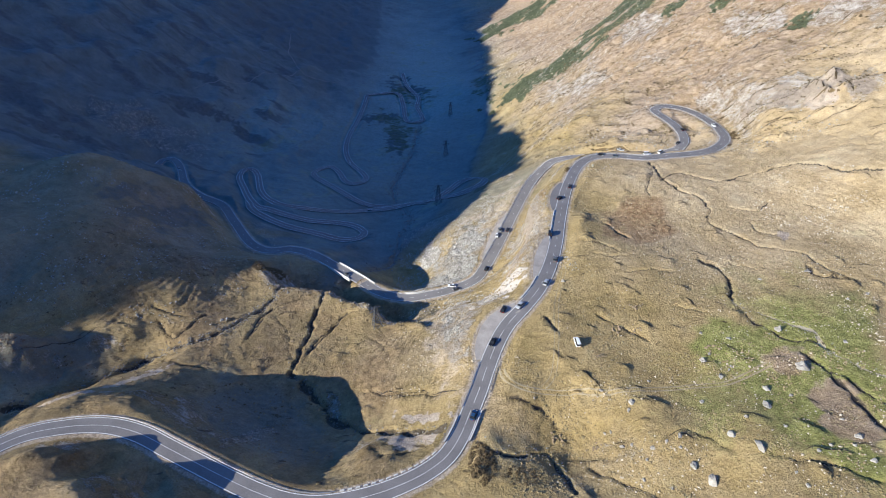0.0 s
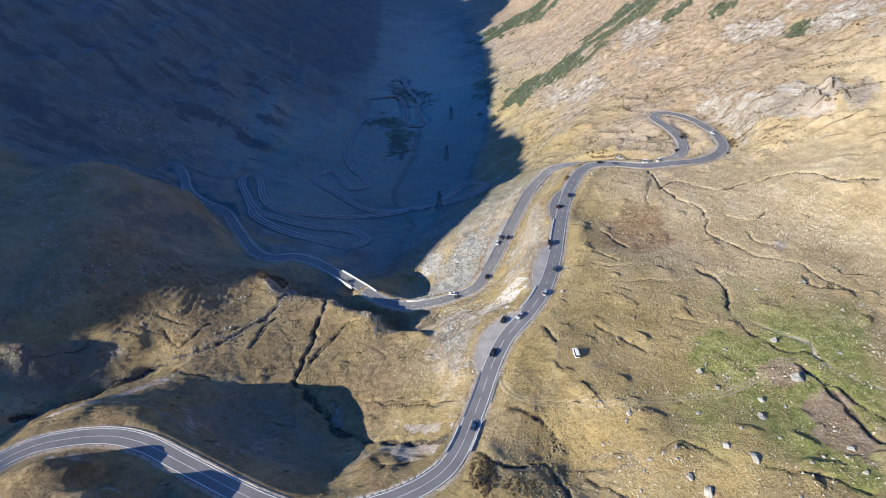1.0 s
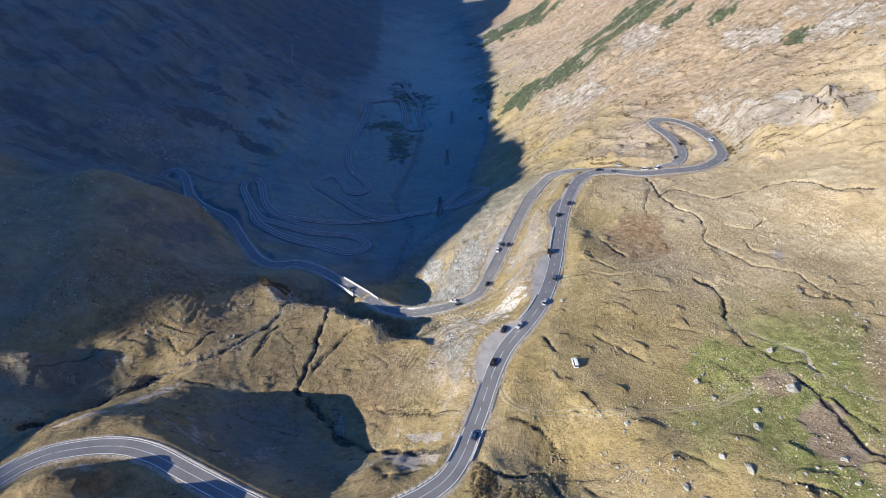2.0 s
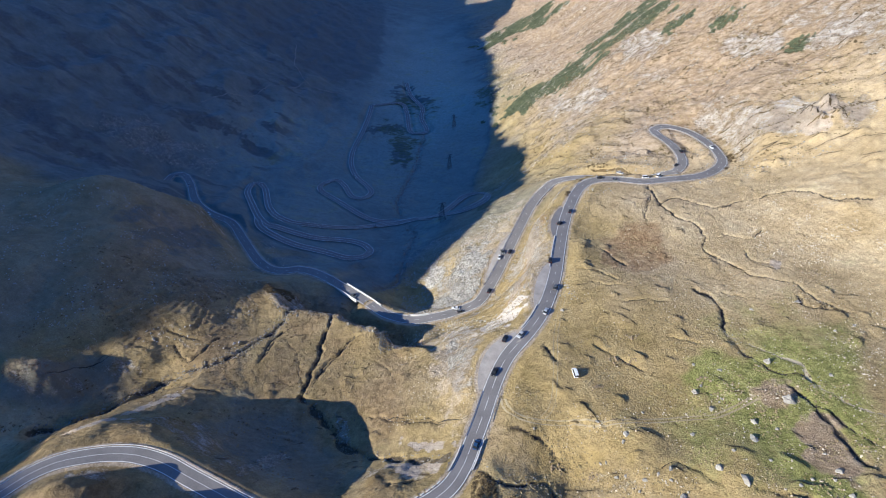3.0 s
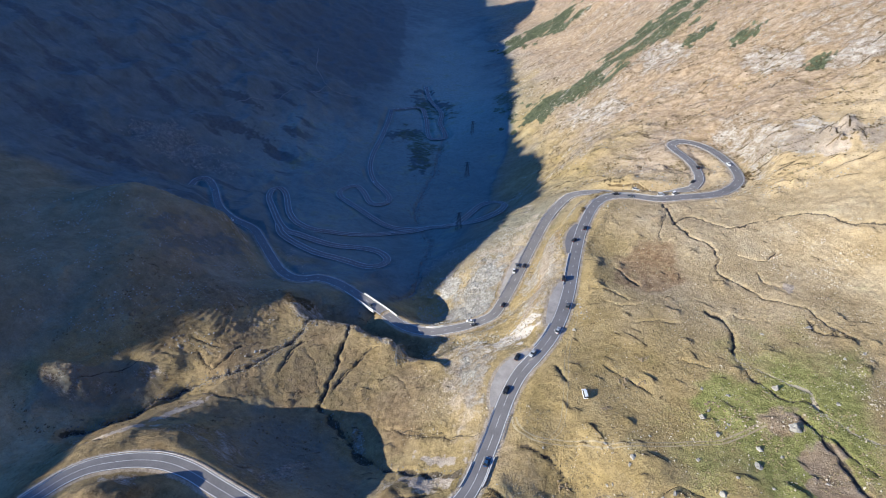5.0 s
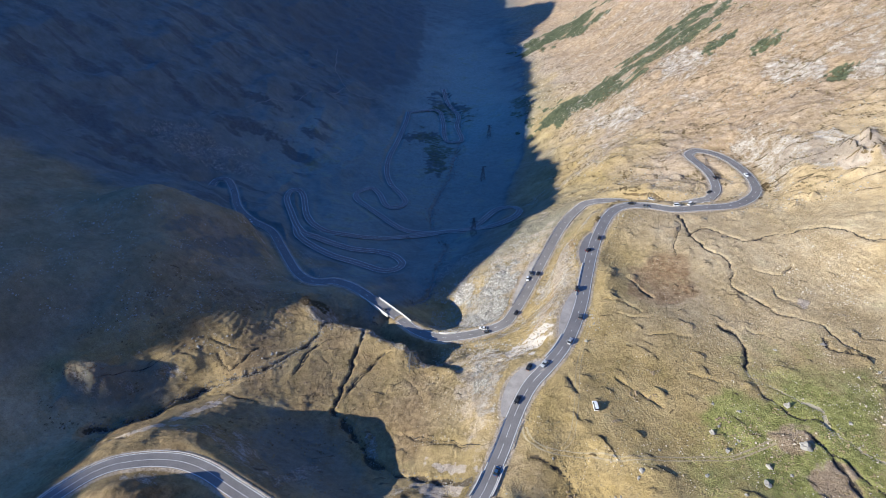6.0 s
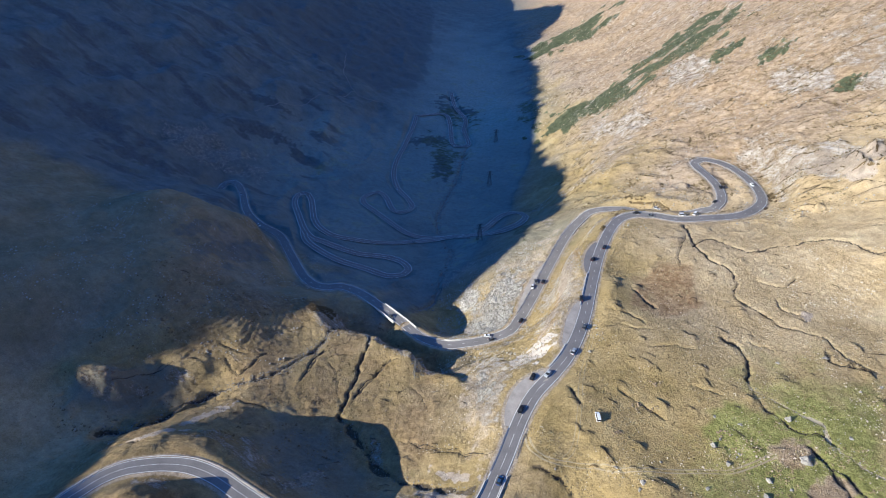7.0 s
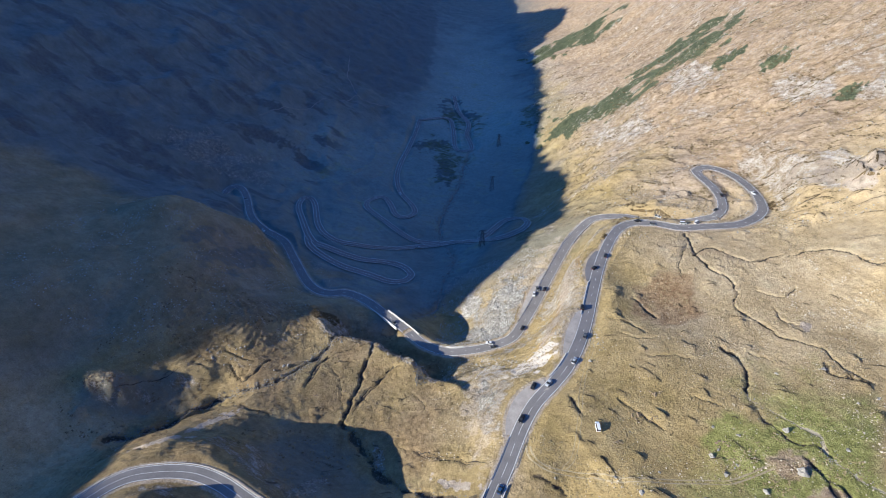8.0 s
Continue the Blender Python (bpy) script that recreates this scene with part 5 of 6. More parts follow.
def vehicle(name, paint, length, width, height, van, label, category):
    """A car or van, nose towards +y, standing on z = 0."""
    base = new(name)
    hw, hl = width / 2, length / 2
    bm = bmesh.new()
    belt = height * (0.6 if not van else 0.5)
    prof = [(-hl, 0.32, belt * 0.92), (-hl + 0.12, 0.24, belt), (-hl + 0.9, 0.22, belt), (hl - 1.25, 0.22, belt * 0.98), (hl - 0.3, 0.24, belt * 0.84), (hl, 0.34, belt * 0.66)]
    loft(bm, [[(-hw * k, y, z0), (hw * k, y, z0), (hw * 1.0 * k, y, (z0 + z1) / 2), (hw * 0.93 * k, y, z1), (-hw * 0.93 * k, y, z1), (-hw * 1.0 * k, y, (z0 + z1) / 2)]
              for (y, z0, z1), k in zip(prof, (0.88, 0.97, 1, 1, 0.97, 0.86))])
    part("body", bm, paint, base, smooth=False)
    bm = bmesh.new()
    y0, y1, y2, y3 = (-hl + 0.02, -hl + 0.12, hl - 1.35, hl - 0.75) if van else (-hl + 0.25, -hl + 1.0, hl - 2.0, hl - 1.15)
    for z, ins, ya, yb in ((belt - 0.02, 0.95, y0, y3),):
        low = [(-hw * ins, ya, z), (hw * ins, ya, z), (hw * ins, yb, z), (-hw * ins, yb, z)]
        top = [(-hw * 0.76, y1, height - 0.04), (hw * 0.76, y1, height - 0.04), (hw * 0.76, y2, height - 0.04), (-hw * 0.76, y2, height - 0.04)]
        loft(bm, [low, top])
    part("glasshouse", bm, GLASS, base, "dark tinted windows")
    bm = bmesh.new()
    loft(bm, [[(-hw * 0.77, y1 - 0.03, height - 0.06), (hw * 0.77, y1 - 0.03, height - 0.06), (hw * 0.77, y2 + 0.03, height - 0.06), (-hw * 0.77, y2 + 0.03, height - 0.06)],
              [(-hw * 0.68, y1 + 0.1, height), (hw * 0.68, y1 + 0.1, height), (hw * 0.68, y2 - 0.1, height), (-hw * 0.68, y2 - 0.1, height)]])
    part("roof", bm, paint, base)
    for sx in (-1, 1):
        bm = bmesh.new()
        box(bm, sx * hw * 0.66, hl - 0.10, belt * 0.60, 0.34, 0.14, 0.16)
        part("headlight", bm, PAINT, base, "clear headlight")
        bm = bmesh.new()
        box(bm, sx * hw * 0.70, -hl + 0.03, belt * 0.68, 0.26, 0.10, 0.18)
        part("tail_light", bm, TAIL, base, "red tail light")
        for sy in (-0.31, 0.31):
            bm = bmesh.new()
            bmesh.ops.create_cone(bm, cap_ends=True, segments=14, radius1=0.33, radius2=0.33, depth=0.22,
                                  matrix=Matrix.Translation((sx * (hw - 0.10), sy * length, 0.33)) @ Matrix.Rotation(math.pi / 2, 4, "Y"))
            wheel = part("wheel", bm, RUBBER, base)
            bm = bmesh.new()
            bmesh.ops.create_cone(bm, cap_ends=True, segments=10, radius1=0.2, radius2=0.17, depth=0.05,
                                  matrix=Matrix.Translation((sx * (hw + 0.012), sy * length, 0.33)) @ Matrix.Rotation(sx * math.pi / 2, 4, "Y"))
            part("rim", bm, STEEL, wheel, "alloy rim")
    return tagged(base, label, category, "vehicles on the pass road")


TAIL = plain("red_lens", (0.35, 0.02, 0.02), 0.3)
CARS = {}
for k, tint in enumerate(("black", "white", "dark grey", "blue", "silver")):
    CARS[tint] = (vehicle("car", CAR_PAINT[k], 4.5, 1.82, 1.5, False, tint + " passenger car on the grey asphalt", "car"))
VANS = {t: vehicle("van", CAR_PAINT[k], 4.5, 1.85, 1.95, True, t + " van standing beside the road", "van") for k, t in ((0, "black"), (1, "white"))}
used = set()


def stand(kind, tint, x, y, z, head, label="", tip=None):
    """Puts a vehicle down; the first of its kind is the one that was built."""
    src = kind[tint]
    m = Matrix.Translation((x, y, z)) @ Matrix.Rotation(head, 4, "Z")
    if tip is not None:
        m = Matrix.Translation((x, y, z)) @ tip.to_matrix().to_4x4() @ Matrix.Rotation(head, 4, "Z")
    if src.name not in used:
        used.add(src.name)
        src.matrix_basis = m
        ob = src
    else:
        ob = copy_thing(src, m)
    if label:
        ob["label"] = label
    return ob


def drive(tint, x, y, side=1, kind=None):
    """On the nearest road, in its lane."""
    road = min((PASS, LOWER, VALLEY, FAR), key=lambda r: np.min(np.hypot(r.p[:, 0] - x, r.p[:, 1] - y)))
    s, off = along(road, x, y)
    lane = 1.6 if off >= 0 else -1.6
    q, head = road.at(s, lane)
    stand(kind or CARS, tint, q.x, q.y, q.z + 0.01, head + (math.pi if lane < 0 else 0))


DRIVING_DARK = [
    (20.6, 153), (53, 207), (75.8, 283.2), (102.1, 338), (112.5, 320.8), (27.1, 251.2), (9.4, 233.4), (40.8, 286.6),
    (175.7, 369.1), (-57.8, 262),
]
DRIVING_PALE = [
    (33.7, 172.7), (45, 189.2), (9.9, 121.5), (190.4, 365.7),
]
PARKED_DARK = [
    (25.6, 172), (66.5, 269.3), (54.6, 230.3), (36.2, 286.4), (163.6, 350.6),
]
PARKED_PALE = [
    (33.7, 281.3), (5.2, 240), (131, 319.2), (140.1, 320.9), (118, 331.5),
]
IN_VALLEY = [
    (-198.7, 384.7), (-65.8, 417.8), (-104.8, 555.1), (-265.9, 447.1),
]
for k, (x, y) in enumerate(DRIVING_DARK):
    drive(("black", "dark grey", "black", "black", "dark grey")[k % 5], x, y)
for k, (x, y) in enumerate(DRIVING_PALE):
    drive(("silver", "silver", "blue", "white")[k % 4], x, y)
for k, (x, y) in enumerate(IN_VALLEY):
    drive(("white", "silver")[k % 2], x, y)
for rows_, tints in ((PARKED_DARK, ("black", "black", "black", "dark grey", "black")), (PARKED_PALE, ("white", "white", "white", "white", "silver"))):
    for k, (x, y) in enumerate(rows_):
        road = min((PASS, LOWER), key=lambda r: np.min(np.hypot(r.p[:, 0] - x, r.p[:, 1] - y)))
        s, off = along(road, x, y)
        q, head = road.at(s, off)
        big = (k == 2 and rows_ is PARKED_DARK) or (k in (2, 3, 4) and rows_ is PARKED_PALE)
        z = q.z + 0.01 if abs(off) < road.half - 1 else ground_z(x, y) + 0.12
        stand(VANS if big and tints[k] in VANS else CARS, tints[k], x, y, z, head + (0.25, -0.4, 0.1, 0.6, -0.15)[k % 5],
              tints[k] + (" van" if big and tints[k] in VANS else " car") + " parked in a pull-in beside the road")
vx, vy = (51.6, 149.1)
gn = Vector((ground_z(vx - 2, vy) - ground_z(vx + 2, vy), ground_z(vx, vy - 2) - ground_z(vx, vy + 2), 4)).normalized()
stand(VANS, "white", vx, vy, ground_z(vx, vy) + 0.1, 0.1, "white van parked alone on the dry meadow", Vector((0, 0, 1)).rotation_difference(gn))


# ---- pylons of the power line ----
def pylon(x, y, height, spread, label):
    base = new("pylon")
    z = ground_z(x, y) - 0.4
    base.matrix_world = Matrix.Translation((x, y, z)) @ Matrix.Rotation(0.35, 4, "Z")
    corners = [(-1, -1), (1, -1), (1, 1), (-1, 1)]

    def at(k, t):
        w = spread / 2 * (1 - t) + 0.45 * t
        return Vector((corners[k][0] * w, corners[k][1] * w, height * t))

    for k in range(4):
        bm = bmesh.new()
        bar(bm, at(k, 0), at(k, 1), 0.26)
        part("leg", bm, PYLON, base)
    levels = (0.0, 0.22, 0.42, 0.6, 0.75, 0.88, 1.0)
    for a, b in zip(levels, levels[1:]):
        bm = bmesh.new()
        for k in range(4):
            j = (k + 1) % 4
            bar(bm, at(k, a), at(j, b), 0.13)
            bar(bm, at(j, a), at(k, b), 0.13)
            bar(bm, at(k, b), at(j, b), 0.13)
        part("bracing", bm, PYLON, base)
    for t, reach in ((0.78, 3.6), (0.97, 2.8)):
        bm = bmesh.new()
        for sx in (-1, 1):
            for sy in (-0.4, 0.4):
                bar(bm, (0, sy, height * t), (sx * reach, 0, height * t + 0.15), 0.15)
            bar(bm, (0, 0, height * t + 0.9), (sx * reach, 0, height * t + 0.15), 0.12)
        arm = part("crossarm", bm, PYLON, base)
        for sx in (-1, 1):
            bm = bmesh.new()
            bmesh.ops.create_cone(bm, cap_ends=True, segments=6, radius1=0.14, radius2=0.14, depth=1.1, matrix=Matrix.Translation((sx * (reach - 0.1), 0, height * t - 0.5)))
            part("insulator", bm, GLASS, arm)
    return tagged(base, label, "pylon", "pylons of the power line")


PYLON_SPOTS = [
    (-3.9, 398.5), (-32.8, 198.3), (3.2, 561.2), (9.7, 684.5),
]
for (x, y), h_, w_ in zip(PYLON_SPOTS, (19.0, 13.5, 18.0, 18.0), (5.0, 4.6, 4.5, 4.5)):
    pylon(x, y, h_, w_, "grey lattice steel pylon standing on the grassy slope")


# ---- boulders ----
def boulder_mesh(seed, name="boulder", cuts=2):
    """An angular block with broken faces."""
    rnd = random.Random(seed)
    bm = bmesh.new()
    bmesh.ops.create_icosphere(bm, subdivisions=cuts + 1, radius=0.5)
    planes = [(Vector((rnd.uniform(-1, 1), rnd.uniform(-1, 1), rnd.uniform(-0.5, 1))).normalized(), rnd.uniform(0.22, 0.37)) for _ in range(12)]
    for v in bm.verts:
        for nrm, lim in planes:
            d = v.co.dot(nrm) - lim
            if d > 0:
                v.co -= nrm * d
        v.co *= 1 + 0.3 * noise.noise(v.co * 2.8 + Vector((seed, 0, 0))) + 0.14 * noise.noise(v.co * 8 + Vector((0, seed, 0)))
    me = bpy.data.meshes.new(name)
    bm.to_mesh(me)
    bm.free()
    me.materials.append(STONE)
    return me


BOULDER_MESHES = [boulder_mesh(k + 3, cuts=2) for k in range(7)]
BIG_BOULDERS = [
    (75.2, 94.8, 4.1), (79.1, 89.8, 5.5), (93.7, 96.7, 4.7), (88.3, 102.2, 3.9), (72.9, 102.4, 2.6), (64.1, 119.7, 3.3), (62.5, 117.2, 2.3), (86, 117.1, 2.6),
    (104.5, 113, 3.7), (108.3, 120.3, 2.8), (124.4, 128.8, 6.1), (126.8, 149.2, 5.2), (102.7, 132.7, 2), (97.1, 128.4, 3), (73, 129.5, 1.8), (64.8, 100.8, 2.4),
    (56.1, 112.1, 1.7), (60.2, 104.3, 1.7), (113.1, 95.7, 2.4), (122.8, 98.2, 2.9), (119.1, 94.7, 1.9), (120.4, 88.7, 2.4), (98.7, 87, 1.7), (72.3, 99.2, 1.7),
    (62.5, 97.7, 1.8), (53.5, 188.1, 3.1),
]
BOULDERS = [
    (172.3, 168.7, 2.5), (158.4, 186, 3.6), (107.8, 93.1, 1.8), (57.7, 105.2, 1.9), (55.5, 126.8, 2.2), (94.9, 137, 3.5), (98, 140, 2.6), (145.2, 140, 2.4),
    (108, 147, 2), (32.5, 126.3, 1.3), (54.5, 112.3, 1.7), (68.9, 101.6, 1.5), (94.8, 107.5, 1.6), (104.4, 103.2, 1.8), (122.9, 105.5, 1.5), (101.3, 131.5, 1.5),
    (99.5, 151.5, 1.8), (137.2, 183.4, 2.1), (161.9, 164.9, 2.1), (60.4, 92.3, 1.6), (67.5, 88.9, 1.6), (99.3, 82.7, 1.7), (114.2, 116.9, 1.9),
]
rnd = random.Random(4)
for k, (x, y, size) in enumerate(BIG_BOULDERS + BOULDERS):
    ob = new("boulder", BOULDER_MESHES[k % 7])
    size *= 0.74
    sx, sy, sz = size * rnd.uniform(1.0, 1.6), size * rnd.uniform(0.8, 1.15), size * rnd.uniform(0.6, 0.95)
    ob.matrix_world = Matrix.Translation((x, y, ground_z(x, y) + sz * 0.14)) @ Matrix.Rotation(rnd.uniform(0, 6.3), 4, "Z") @ Matrix.Diagonal((sx, sy, sz, 1))
    tagged(ob, "large pale lichen-grey boulder lying in the grass" if size > 3 else "small pale grey boulder lying in the grass", "boulder", "boulders on the meadow")


# ---- what nobody counts: stones, dwarf pine, tussocks ----
def heights(x, y):
    i = np.clip(np.searchsorted(gx, x) - 1, 0, nx - 2)
    j = np.clip(np.searchsorted(gy, y) - 1, 0, ny - 2)
    u, v = (x - gx[i]) / (gx[i + 1] - gx[i]), (y - gy[j]) / (gy[j + 1] - gy[j])
    return (Z[j, i] * (1 - u) + Z[j, i + 1] * u) * (1 - v) + (Z[j + 1, i] * (1 - u) + Z[j + 1, i + 1] * u) * v


def off_road(x, y, gap=1.0):
    i = np.clip(np.searchsorted(gx, x), 0, nx - 1)
    j = np.clip(np.searchsorted(gy, y), 0, ny - 1)
    return lay[j, i] > lay_half[j, i] + gap


def grid_value(a, x, y):
    return a[np.clip(np.searchsorted(gy, y), 0, ny - 1), np.clip(np.searchsorted(gx, x), 0, nx - 1)]


rs = np.random.RandomState(12)


def scatter(count, x0, x1, y0, y1, keep):
    """Random spots in a rectangle of the plan that pass the test keep."""
    x, y = rs.uniform(x0, x1, count), rs.uniform(y0, y1, count)
    k = keep(x, y) & off_road(x, y)
    return x[k], y[k]


def stuff_mesh(name, x, y, size, template, faces, mat, sink, label, category, squash=(0.5, 0.9), jitter=0.25):
    n, m = len(x), len(template)
    a = rs.uniform(0, 6.283, n)
    c, s = np.cos(a)[:, None], np.sin(a)[:, None]
    t = template[None] * (1 + rs.uniform(-jitter, jitter, (n, m, 3)))
    sx, sy, sz = size * rs.uniform(0.75, 1.25, n), size * rs.uniform(0.7, 1.1, n), size * rs.uniform(*squash, n)
    px, py, pz = t[..., 0] * sx[:, None], t[..., 1] * sy[:, None], t[..., 2] * sz[:, None]
    v = np.stack([x[:, None] + px * c - py * s, y[:, None] + px * s + py * c, (heights(x, y) - sink * sz)[:, None] + pz], -1).reshape(-1, 3)
    f = (faces[None] + (np.arange(n) * m)[:, None, None]).reshape(-1, faces.shape[1])
    return tagged(new(name, fast_mesh(name, v, f, mat, False)), label, category, kind="stuff")


CHIP = np.array([(0.5, 0, 0.1), (0.2, 0.45, 0.0), (-0.4, 0.35, 0.1), (-0.5, -0.2, 0.0), (0.1, -0.5, 0.1), (0.15, 0.1, 0.75), (-0.2, -0.05, 0.65)])
CHIP_F = np.array([(0, 1, 5), (1, 2, 5), (2, 6, 5), (2, 3, 6), (3, 4, 6), (4, 5, 6), (4, 0, 5)])


def patchy(x, y, size, seed, level):
    return fractal(x, y, size, 3, seed) > level


def stones(count, x0, x1, y0, y1, keep, lo, hi, label, mat=None):
    x, y = scatter(count, x0, x1, y0, y1, keep)
    size = lo * (hi / lo) ** (rs.uniform(0, 1, len(x)) ** 2.2)
    stuff_mesh("loose_stones", x, y, size, CHIP, CHIP_F, mat or STONE, 0.1, label, "stones")


CLOD = plain("brown_clod", (0.185, 0.14, 0.09), 0.95, vary=0.5, scale=1.0)
TAN_STONE = plain("tan_stone", (0.39, 0.34, 0.26), 0.95, vary=0.4, scale=1.2)
stones(5200, 45, 150, 70, 135, lambda x, y: patchy(x, y, 16, 41, -0.02) & (rs.uniform(0, 1, len(x)) < 0.6), 0.18, 0.95, "scattered pale stones in the lower meadow", TAN_STONE)
stones(6500, 95, 240, 130, 235, lambda x, y: patchy(x, y, 20, 42, 0.14), 0.2, 0.75, "scattered pale stones on the grassy slope", TAN_STONE)
stones(5000, 30, 240, 120, 320, lambda x, y: patchy(x, y, 26, 43, 0.1), 0.2, 0.8, "sparse stones in the dry meadow", TAN_STONE)
stones(17000, 90, 360, 300, 720, lambda x, y: patchy(x * 0.6 + y * 0.35, y - x * 0.45, 24, 44, 0.02) & (x > 45 + 0.12 * y), 0.4, 1.7, "rock crumbs on the steep sunny slope")
stones(9000, 60, 340, 620, 1200, lambda x, y: patchy(x * 0.6 + y * 0.35, y - x * 0.45, 34, 74, 0.04), 0.8, 2.6, "rock crumbs high on the sunny slope", TAN_STONE)
stones(1500, 160, 215, 215, 268, lambda x, y: patchy(x, y, 12, 75, 0.1), 0.35, 1.2, "clusters of pale stones on the upper meadow", TAN_STONE)
stones(600, 154, 190, 130, 178, lambda x, y: patchy(x, y, 9, 76, 0.1), 0.3, 1.1, "clusters of pale stones in the green meadow", TAN_STONE)
BED_STONE = plain("damp_stream_stone", (0.2, 0.188, 0.17), 0.9, vary=0.5, scale=1.2)
GREY_STONE = plain("grey_scree_stone", (0.33, 0.315, 0.285), 0.95, vary=0.45, scale=1.2)
stones(13000, -30, 40, 238, 345, lambda x, y: patchy(x, y, 18, 48, -0.15) & (x < 4 + 0.36 * (y - 238)), 0.3, 1.0, "grey boulders and scree below the lower road", GREY_STONE)
stones(1500, -112, -22, 195, 252, lambda x, y: (grid_value(lip_d, x, y) < 6) & patchy(x, y, 7, 79, 0.0), 0.3, 1.6, "broken rock along the lip of the gorge", STONE)
stones(7000, -300, -110, 200, 345, lambda x, y: patchy(x, y, 20, 49, 0.12), 0.35, 1.5, "grey stones strewn over the shaded hill", GREY_STONE)
stones(6500, -15, 62, 195, 345, lambda x, y: patchy(x, y, 14, 45, -0.1), 0.3, 1.5, "grey scree between the two roads")
stones(3000, -25, 30, 140, 225, lambda x, y: patchy(x, y, 14, 46, 0.0), 0.2, 0.9, "broken rock on the bank under the road", TAN_STONE)
stones(17000, -190, -25, 150, 262, lambda x, y: patchy(x, y, 9, 47, 0.1) & (rs.uniform(0, 1, len(x)) < 0.35 + 0.65 * smoothstep(190, 225, y)), 0.25, 1.2, "broken brown rock and clods on the ravine's far side", CLOD)
stones(5000, -215, -30, 75, 265, lambda x, y: patchy(x, y, 11, 47, 0.12), 0.18, 0.85, "stones and clods on the ravine slopes", CLOD)
stones(900, -212, -182, 162, 182, lambda x, y: ((x + 196) / 12) ** 2 + ((y - 172) / 6) ** 2 < 1, 0.4, 1.1, "dense stones on a sunlit mound", CLOD)
for gname, lo, hi, n_ in (("valley_brook", 0.6, 1.9, 1700), ("left_creek", 0.35, 1.2, 1500), ("culvert_creek", 0.3, 0.9, 220), ("ravine", 0.3, 1.0, 300), ("dry_gully", 0.25, 0.8, 160), ("meadow_creek", 0.2, 0.6, 120), ("green_stream", 0.25, 0.8, 160), ("boulder_channel", 0.25, 0.8, 90)):
    line = spline(GULLIES[gname][2], 0.5)
    k = rs.randint(0, len(line), n_)
    spread = 3.2 if gname == "valley_brook" else 1.9
    x, y = line[k, 0] + rs.normal(0, spread, n_), line[k, 1] + rs.normal(0, spread, n_)
    ok = off_road(x, y)
    x, y = x[ok], y[ok]
    stuff_mesh("stream_stones", x, y, lo * (hi / lo) ** (rs.uniform(0, 1, len(x)) ** 2), CHIP, CHIP_F, BED_STONE, 0.1, "grey stones lining a narrow stream bed", "stones")

OUTCROPS = [(79.3, 168.5), (58.7, 142.5), (99.9, 143.5), (50.7, 108.8), (39.7, 114.6), (69.2, 157.9), (75.4, 156), (176.5, 207.6)]
x, y = (np.concatenate([c[k] + rs.normal(0, (1.5, 0.8)[k], 12) for c in OUTCROPS]) for k in (0, 1))
stuff_mesh("outcrop_rocks", x, y, rs.uniform(0.5, 1.5, len(x)), CHIP, CHIP_F, CLOD, 0.1, "brown-grey rock outcrops breaking through the turf", "rocks")

# a shrub is a dome of many small ragged sprays
ang = np.arange(22) * 2.399963
zz = np.linspace(0.12, 1.0, 22)
rr = np.sqrt(1 - (zz * 0.92) ** 2)
cen = np.c_[np.cos(ang) * rr * 0.5, np.sin(ang) * rr * 0.5, zz * 0.55]
SPRAY, SPRAY_F = [], []
for k, q in enumerate(cen):
    d = q / np.linalg.norm(q)
    t1 = np.cross(d, (0.3, 0.2, 0.9))
    t1 /= np.linalg.norm(t1)
    t2 = np.cross(d, t1)
    for w1, w2, up in ((-0.17, -0.08, -0.05), (0.16, -0.10, 0.0), (0.03, 0.19, 0.06)):
        SPRAY.append(q + t1 * w1 + t2 * w2 + d * up)
    SPRAY_F.append((3 * k, 3 * k + 1, 3 * k + 2))
SPRAY, SPRAY_F = np.array(SPRAY), np.array(SPRAY_F)


def shrubs(name, count, x0, x1, y0, y1, keep, lo, hi, mat, label, category="shrubs"):
    x, y = scatter(count, x0, x1, y0, y1, keep)
    stuff_mesh(name, x, y, rs.uniform(lo, hi, len(x)), SPRAY, SPRAY_F, mat, 0.1, label, category, (0.45, 0.8), 0.2)


shrubs("dwarf_pine", 80000, 60, 320, 380, 1250, lambda x, y: (grid_value(scrub, x, y) * rs.uniform(0.3, 1, len(x)) > 0.42), 1.3, 3.2, LEAF, "dense dark green dwarf pine on the slope")
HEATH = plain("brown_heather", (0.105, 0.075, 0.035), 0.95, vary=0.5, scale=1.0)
STRAW = plain("straw_tussock", (0.26, 0.195, 0.09), 0.95, vary=0.4, scale=1.0)
shrubs("heather", 5200, 45, 150, 120, 225, lambda x, y: patchy(x, y, 4, 51, 0.42), 0.3, 0.9, HEATH, "low brown heather clumps in the meadow")
shrubs("heather", 14000, 70, 320, 320, 640, lambda x, y: patchy(x * 0.5 + y * 0.4, y - x * 0.3, 14, 52, 0.22), 0.8, 2.2, HEATH, "low olive and brown heather on the slope")
shrubs("heather", 6000, 90, 340, 600, 1100, lambda x, y: patchy(x * 0.5 + y * 0.4, y - x * 0.3, 26, 77, 0.2), 1.2, 3.0, HEATH, "low brown heather high on the slope")
shrubs("heather", 3200, -215, -30, 140, 262, lambda x, y: patchy(x, y, 11, 53, 0.18), 0.5, 1.3, HEATH, "low brown heather on the ravine slope")
shrubs("tussock_grass", 9000, -160, 190, 70, 240, lambda x, y: patchy(x, y, 12, 54, 0.02), 0.35, 0.9, STRAW, "dry straw-coloured grass tussocks")
